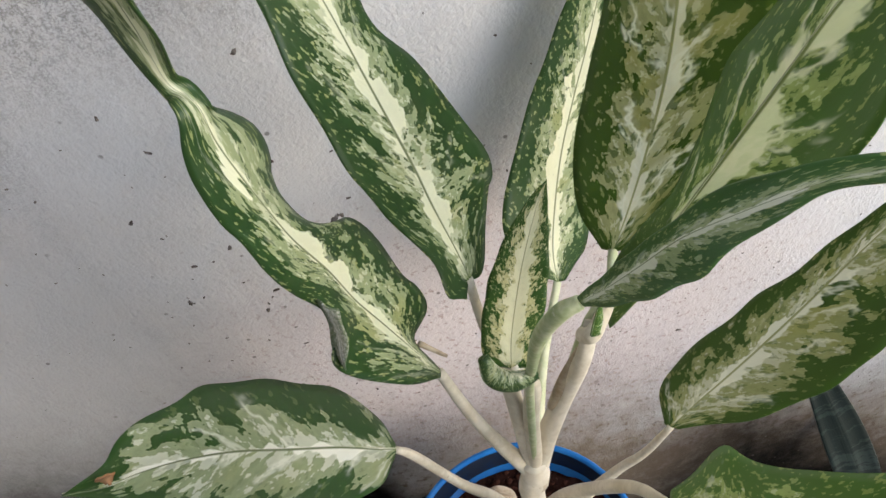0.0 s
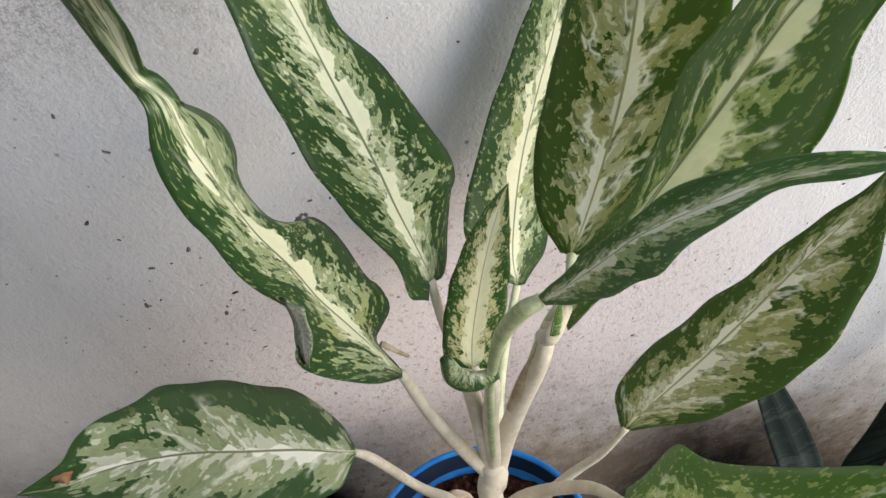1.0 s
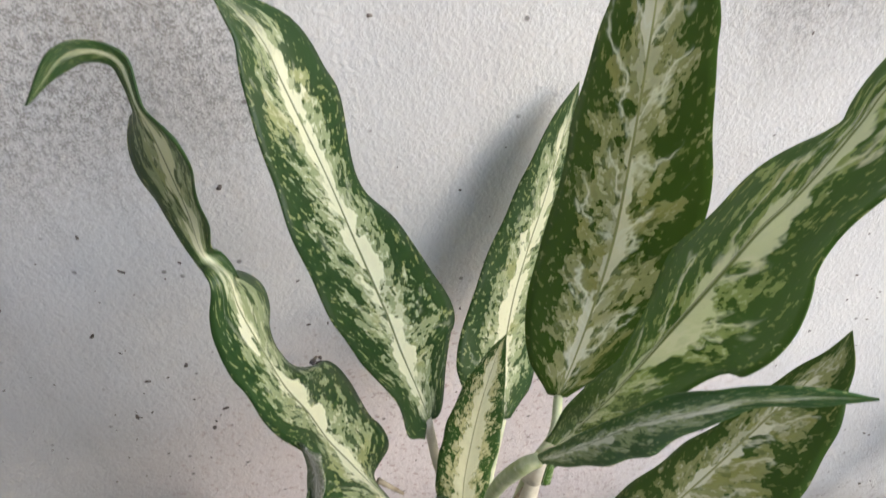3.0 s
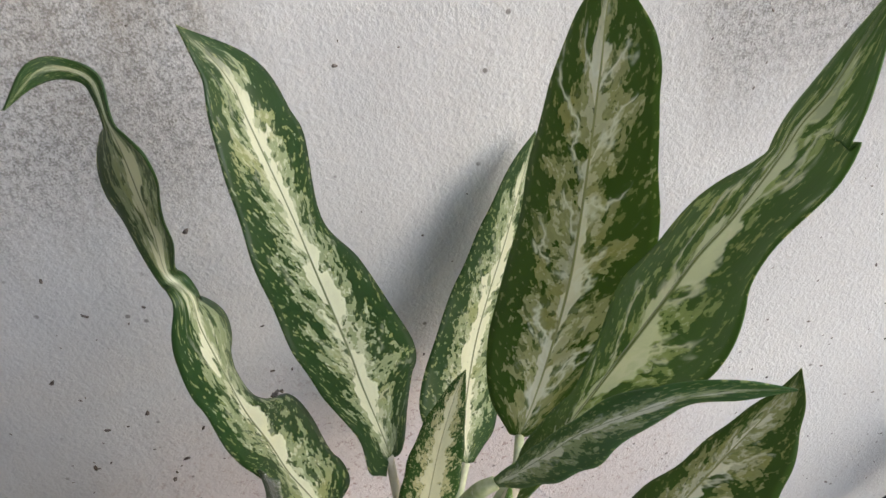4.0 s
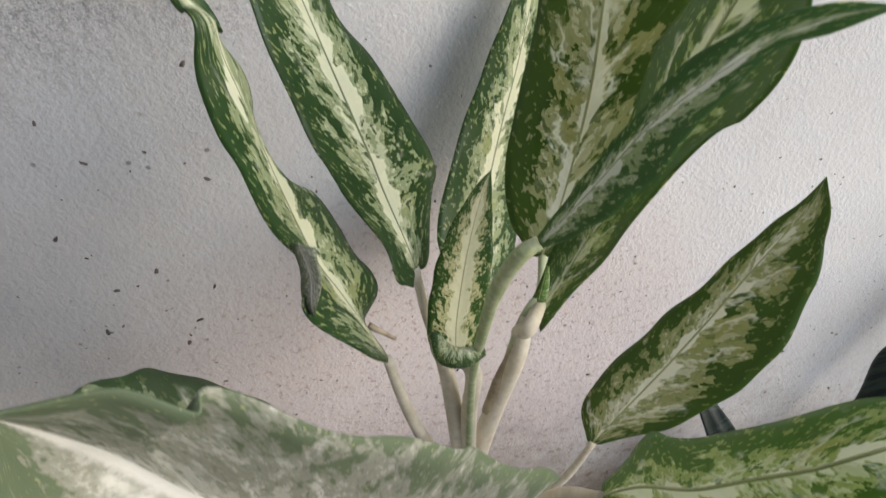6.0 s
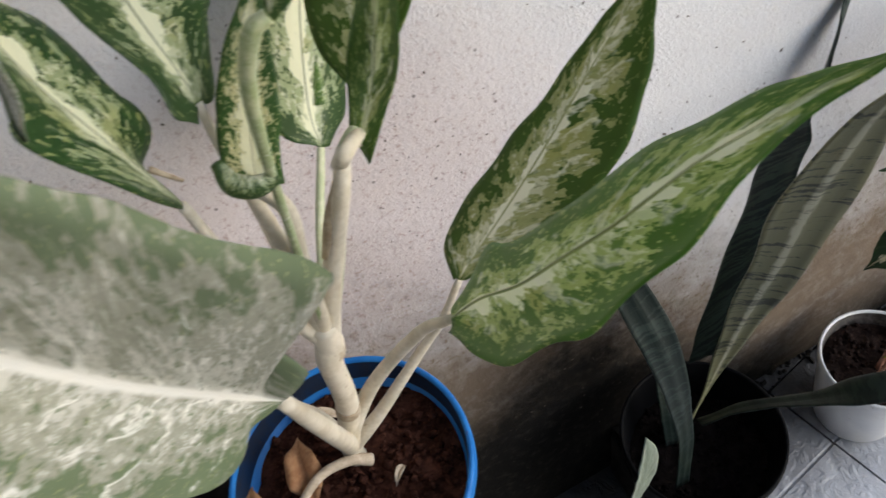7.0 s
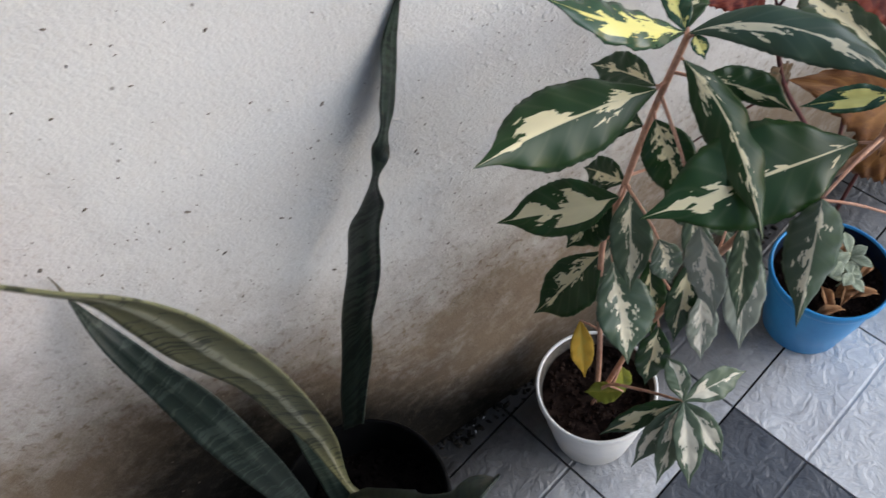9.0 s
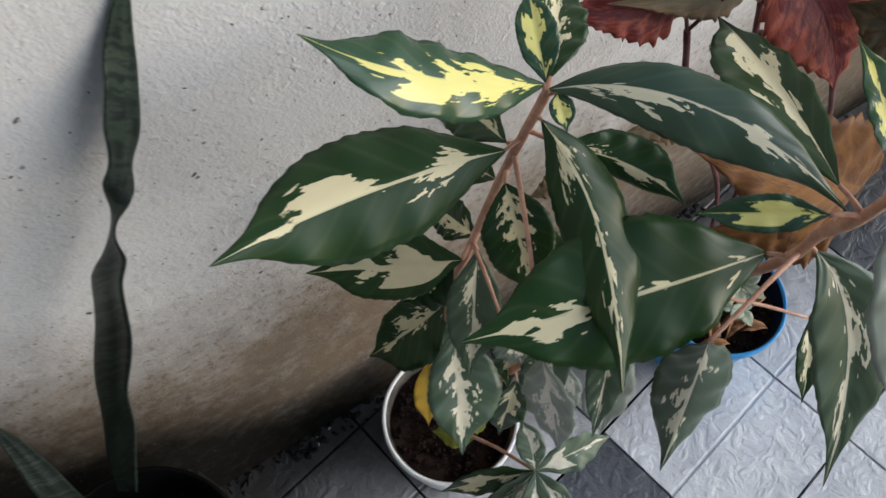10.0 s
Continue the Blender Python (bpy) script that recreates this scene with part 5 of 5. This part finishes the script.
SEED_AT = [(1.911, -0.209, 0.195), (1.942, -0.186, 0.195), (1.897, -0.218, 0.195), (1.910, -0.274, 0.195), (1.839, -0.228, 0.195), (1.891, -0.248, 0.195), (1.821, -0.262, 0.195)]
MARKS = [(0.387, 1.358), (0.357, 1.269), (0.407, 1.215), (0.401, 1.132), (0.401, 1.321), (0.35, 1.17), (0.354, 1.113), (0.412, 1.072), (0.487, 1.37), (0.374, 1.208), (0.418, 1.153), (0.368, 1.245), (0.441, 1.183), (1.001, 1.113), (0.608, 1.463), (1.099, 1.056), (0.75, 1.063), (0.509, 1.226), (0.44, 1.317), (1.009, 0.891), (0.471, 1.282), (1.106, 0.971), (1.165, 0.93), (0.975, 0.859), (0.967, 1.047), (1.07, 0.982), (0.948, 1.066), (1.015, 0.814), (0.913, 0.873), (0.918, 0.844), (0.76, 0.9), (0.878, 0.916), (1.246, 0.798), (1.108, 0.689), (1.09, 0.81), (1.244, 0.803), (1.029, 1.041), (1.083, 0.817), (0.941, 0.953)]
toothed((1.604, -0.128, 0.903), (1.492, -0.105, 0.934), 0.051, RED_LEAF, 0.1)
toothed((1.666, -0.135, 0.884), (1.515, -0.135, 0.957), 0.030, BROWN_LEAF, 0.05)
toothed((1.635, -0.165, 0.961), (1.689, -0.225, 0.855), 0.080, RED_LEAF, 0.08)
toothed((1.694, -0.270, 0.927), (1.669, -0.205, 0.936), 0.078, BROWN_LEAF, 0.08)
toothed((1.690, -0.290, 0.800), (1.530, -0.222, 0.895), 0.105, ORANGE_LEAF, 0.06)
toothed((1.699, -0.120, 0.709), (1.580, -0.135, 0.771), 0.052, BROWN_LEAF, 0.05)
toothed((1.680, -0.301, 0.769), (1.591, -0.243, 0.754), 0.074, ORANGE_LEAF, 0.04)
toothed((1.684, -0.295, 0.789), (1.684, -0.229, 0.786), 0.037, PURPLE_LEAF, 0.05)
toothed((1.582, -0.090, 0.649), (1.527, -0.090, 0.644), 0.040, BROWN_LEAF, 0.05)
toothed((1.787, -0.150, 0.754), (1.685, -0.135, 0.829), 0.044, RED_LEAF, 0.06)
for way in COLEUS_STEMS:
    part("stem", tube("stem", way, [0.003] * (len(way) - 1) + [0.0045], COLEUS_STEM, 8), coleus)

# bits of the large plant
part("curled_edge", tube("curled_edge", CURL, [0.5 * CURL_R, CURL_R, CURL_R, 0.7 * CURL_R], LEAF, 14, 6, 0.8), plant, "dark green rolled leaf base")
part("curled_lobe", tube("curled_lobe", LOBE, [0.125 * LOBE_W, 0.4 * LOBE_W, 0.45 * LOBE_W], LEAF_BRIGHT, 10, 5, 0.5), plant, "small curled green lobe")
part("sheath", tube("sheath", SHEATH, [0.0050, 0.0056, 0.003], BARK, 12, 5, 0.8), plant, "torn brown sheath")
part("spur", tube("spur", SPUR, [0.0018, 0.0010], BARK, 8), plant)
part("root", tube("root", ROOT_WAY, [0.006, 0.005, 0.0045, 0.004, 0.0025], ROOT, 10), plant, "pale arching root")
thicken(part("dry_tip", blade("dry_tip", simple(BROWN_TIP[0], BROWN_TIP[1], 0.007, (0, -0.002, 0.002), 20), DRY, wave=0.002, m=4, n=4, seed=4), plant, "brown withered leaf tip"))
for way in ([(0.881, -0.013, 0.886), (0.881, -0.009, 0.897), (0.880, -0.004, 0.909)], [(0.954, -0.289, 1.211), (0.953, -0.291, 1.217), (0.951, -0.293, 1.226)]):
    part("dry_tip", tube("dry_tip", way, [0.0022, 0.0014, 0.0005], WITHERED, 7), snake, "withered grey-brown tip")
part("stem_ring", tube("stem_ring", [(0.579, -0.198, 1.098), (0.581, -0.198, 1.106)], [0.0104, 0.0102], BARK, 14), plant)
part("stem_ring", tube("stem_ring", [(0.5645, -0.176, 0.982), (0.567, -0.178, 0.994)], [0.0102, 0.0101], BARK, 14), plant)


def crumpled(name, at, size, look_of, label, category, group="", seed=0, lift=0.35):
    """A dead leaf: a small blade that has curled up."""
    rng = random.Random(seed)
    th = rng.uniform(0, 6.28)
    d = Vector((math.cos(th), math.sin(th), rng.uniform(-0.1, lift))) * size
    j = Vector(at) - d * 0.5
    rows = simple(j, j + d, size * 0.6, (0, 0, 0.25 * size), rng.uniform(20, 60))
    me = blade(name, rows, look_of, facing=(0.05, -0.1, 1), wave=size * 0.08, ripples=3, m=4, n=4, puff=0.3, seed=seed)
    ob = new(name, me)
    origin = Vector(at)
    me.transform(Matrix.Translation(-origin))
    ob.location = origin
    thicken(ob, 0.0008)
    return tagged(ob, label, category, group)


crumpled("dead_leaf", (0.452, -0.205, 0.903), 0.10, DRY, "curled dead brown leaf on the blue rim", "dead leaf", seed=3)
crumpled("dead_leaf", (0.50, -0.15, 0.879), 0.06, DRY, "curled dead brown leaf on reddish soil", "dead leaf", seed=8)
crumpled("wood_chip", (0.575, -0.200, 0.877), 0.02, ROOT, "pale wood chip on reddish soil", "wood chip", seed=5, lift=0.1)
crumpled("wood_chip", (0.53, -0.11, 0.878), 0.035, ROOT, "pale wood chip on reddish soil", "wood chip", seed=11, lift=0.2)
for k, at in enumerate(SEED_AT[3:]):
    crumpled("dead_leaf", (1.879 + 0.8 * (at[0] - 1.898), -0.212 + 0.8 * (at[1] + 0.19), 0.185), 0.05, DRY, "curled dead brown leaf on dark soil", "dead leaf", "dead leaves in the light blue pot", seed=20 + k)
for k in range(5):
    th = 1.3 * k + 0.4
    crumpled("dead_leaf", (1.879 + 0.055 * math.cos(th), -0.212 + 0.055 * math.sin(th), 0.183), 0.045, DRY, "curled dead brown leaf on dark soil", "dead leaf", "dead leaves in the light blue pot", seed=30 + k)


def sprout(at, size, leaves, look_of, label, seed, name="seedling", category="seedling", group=""):
    """A small upright stem with pairs of little leaves."""
    rng = random.Random(seed)
    ob = thing(name, at, label, category, group)
    top = Vector(at) + Vector((rng.uniform(-0.2, 0.2), rng.uniform(-0.2, 0.2), 1)) * size
    part("stem", tube("stem", [at, Vector(at).lerp(top, 0.5), top], [0.0016, 0.0013, 0.001], STALK_GREEN, 6), ob)
    for i in range(leaves):
        th = 2.4 * i + rng.uniform(-0.3, 0.3)
        base = Vector(at).lerp(top, 0.45 + 0.55 * i / max(1, leaves - 1))
        tip = base + Vector((math.cos(th), math.sin(th), rng.uniform(-0.2, 0.5))) * size * rng.uniform(0.6, 0.85)
        rows = simple(base, tip, size * 0.42, (0, 0, 0.08 * size), 10, (0.1, 0.6, 1.0, 0.8, 0.0))
        thicken(part("leaf", blade("leaf", rows, look_of, facing=(0.1, -0.2, 1), m=3, n=3, seed=i), ob), 0.0006)
    return ob


for k, at in enumerate(SEED_AT[:3]):
    sprout((1.879 + 0.8 * (at[0] - 1.898), -0.212 + 0.8 * (at[1] + 0.19), 0.171), 0.055, 5, SEEDLING, "small grey-green seedling in dark soil", 40 + k, group="seedlings in the light blue pot")

# creeping plant in the wide black pot
creeper = thing("creeping_plant", (0.232, -0.2, 0.865), "small creeping plant with pale-edged round leaves", "potted plant")
rng = random.Random(77)
for k in range(95):
    th, q = rng.uniform(0, 6.283), 0.14 * math.sqrt(rng.random())
    root = Vector((0.242 + q * math.cos(th), -0.195 + q * math.sin(th), 0.862))
    verts, faces, uvs = [], [], []
    for i in range(9):
        th2 = 2.4 * i + rng.uniform(-0.3, 0.3)
        base = root + Vector((0, 0, 0.008 + 0.004 * i))
        tip = base + Vector((math.cos(th2), math.sin(th2), rng.uniform(0.0, 0.5))) * rng.uniform(0.011, 0.019)
        leaf = blade("leaf", simple(base, tip, 0.0115, (0, 0, 0.003), 12, (0.08, 0.12, 0.7, 1.0, 0.75, 0.1)), CREEPER, facing=(0.1, -0.2, 1), m=2, n=2, seed=i)
        o = len(verts)
        verts += [v.co.copy() for v in leaf.vertices]
        faces += [tuple(o + j for j in f.vertices) for f in leaf.polygons]
        layer = leaf.uv_layers[0].data
        got = {}
        for f in leaf.polygons:
            for li in f.loop_indices:
                got[leaf.loops[li].vertex_index] = tuple(layer[li].uv)
        uvs += [got[j] for j in range(len(leaf.vertices))]
        bpy.data.meshes.remove(leaf)
    part("sprig", mesh_of("sprig", verts, faces, CREEPER, uvs), creeper)


def chips(name, material, spots, label):
    """Many small angular bits in one mesh; each spot is a place, a size, how flat it lies and which way is out."""
    verts, faces = [], []
    rng = random.Random(len(spots))
    for at, size, flat, out in spots:
        out = Vector(out)
        a = out.orthogonal().normalized()
        b = out.cross(a)
        turn = rng.uniform(0, 6.28)
        a, b = a * math.cos(turn) + b * math.sin(turn), b * math.cos(turn) - a * math.sin(turn)
        o = len(verts)
        k = 6
        for i in range(k):
            th = 6.283 * i / k
            s = size * rng.uniform(0.55, 1.2)
            verts.append(Vector(at) + a * s * math.cos(th) * 1.5 + b * s * math.sin(th) * 0.8)
        verts.append(Vector(at) + out * size * flat)
        faces += [(o + i, o + (i + 1) % k, o + k) for i in range(k)]
        faces.append(tuple(o + i for i in range(k - 1, -1, -1)))
    return tagged(new(name, mesh_of(name, verts, faces, material, smooth=False)), label, kind="stuff")


rng = random.Random(5)
spots = [((x, -0.0004, z), 0.0017 * rng.uniform(0.7, 1.5), 0.6, (0, -1, 0)) for x, z in MARKS]
for k in range(620):
    x, z = rng.uniform(-0.1, 2.2), rng.uniform(0.25, 1.75)
    spots.append(((x, -0.0004, z), 0.0012 * rng.uniform(0.3, 1.0) * (2.0 if rng.random() < 0.08 else 1.0), 0.5, (0, -1, 0)))
for k in range(260):
    x, z = rng.gauss(0.62, 0.22), rng.gauss(1.02, 0.14)
    spots.append(((x, -0.0004, z), 0.0013 * rng.uniform(0.4, 1.1), 0.5, (0, -1, 0)))
for k in range(420):
    x, z = rng.uniform(0.85, 1.5), rng.gauss(0.72, 0.16)
    spots.append(((x, -0.0004, z), 0.0011 * rng.uniform(0.4, 1.3), 0.5, (0, -1, 0)))
chips("wall_specks", GRIT, spots, "dark specks of dirt stuck to the plaster")
spots = []
for k in range(5):
    x, y = rng.uniform(1.2, 1.31), -0.004 - 0.02 * rng.random()
    spots.append(((x, y, 0.0), rng.uniform(0.001, 0.003), 0.6, (rng.uniform(-0.3, 0.3), rng.uniform(-0.3, 0.3), 1)))
rubble = []
for k in range(260):
    x, y = rng.uniform(1.04, 2.1), -0.002 - 0.03 * rng.random() ** 2
    rubble.append(((x, y, 0.0), rng.uniform(0.002, 0.008), 0.9, (rng.uniform(-0.5, 0.5), rng.uniform(-0.6, 0.1), 1)))
chips("dirt_crumbs", CONCRETE, rubble, "dark crumbs of damp dirt along the foot of the wall")
chips("paint_flakes", FLAKE, spots, "white flakes of paint at the wall's foot")
spots = []
for k in range(150):
    th, q = rng.uniform(0, 6.283), 0.09 * math.sqrt(rng.random())
    spots.append(((0.537 + q * math.cos(th), -0.182 + q * math.sin(th), 0.873), rng.uniform(0.0015, 0.005), 0.9, (rng.uniform(-0.6, 0.6), rng.uniform(-0.6, 0.6), 1)))
chips("soil_crumbs", SOIL, spots, "loose reddish-brown crumbs of soil")
tagged(new("crumb", lump_bed("crumb", CRUMB, 0.003, GRIT, 6, 3, 0.002)), "dark crumb of dirt lying on a leaf", "dirt")

# ---- floor tiles, last ----
floor = tagged(new("floor"), "floor of moulded pale tiles with single slate-dark ones", kind="structure")
for iu in range(-13, 11):
    for iv in range(-12, 12):
        c = CORNER + axis_u * (iu + 0.5) * TILE + axis_v * (iv + 0.5) * TILE
        if c.y > 0.16 or c.x < -0.32 or c.x > 4.2 or c.y < -2.2:
            continue
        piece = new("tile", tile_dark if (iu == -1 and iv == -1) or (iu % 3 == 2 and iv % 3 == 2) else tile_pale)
        piece.location = c
        piece.rotation_euler = (0, 0, TURN_TILE)
        piece.parent = floor
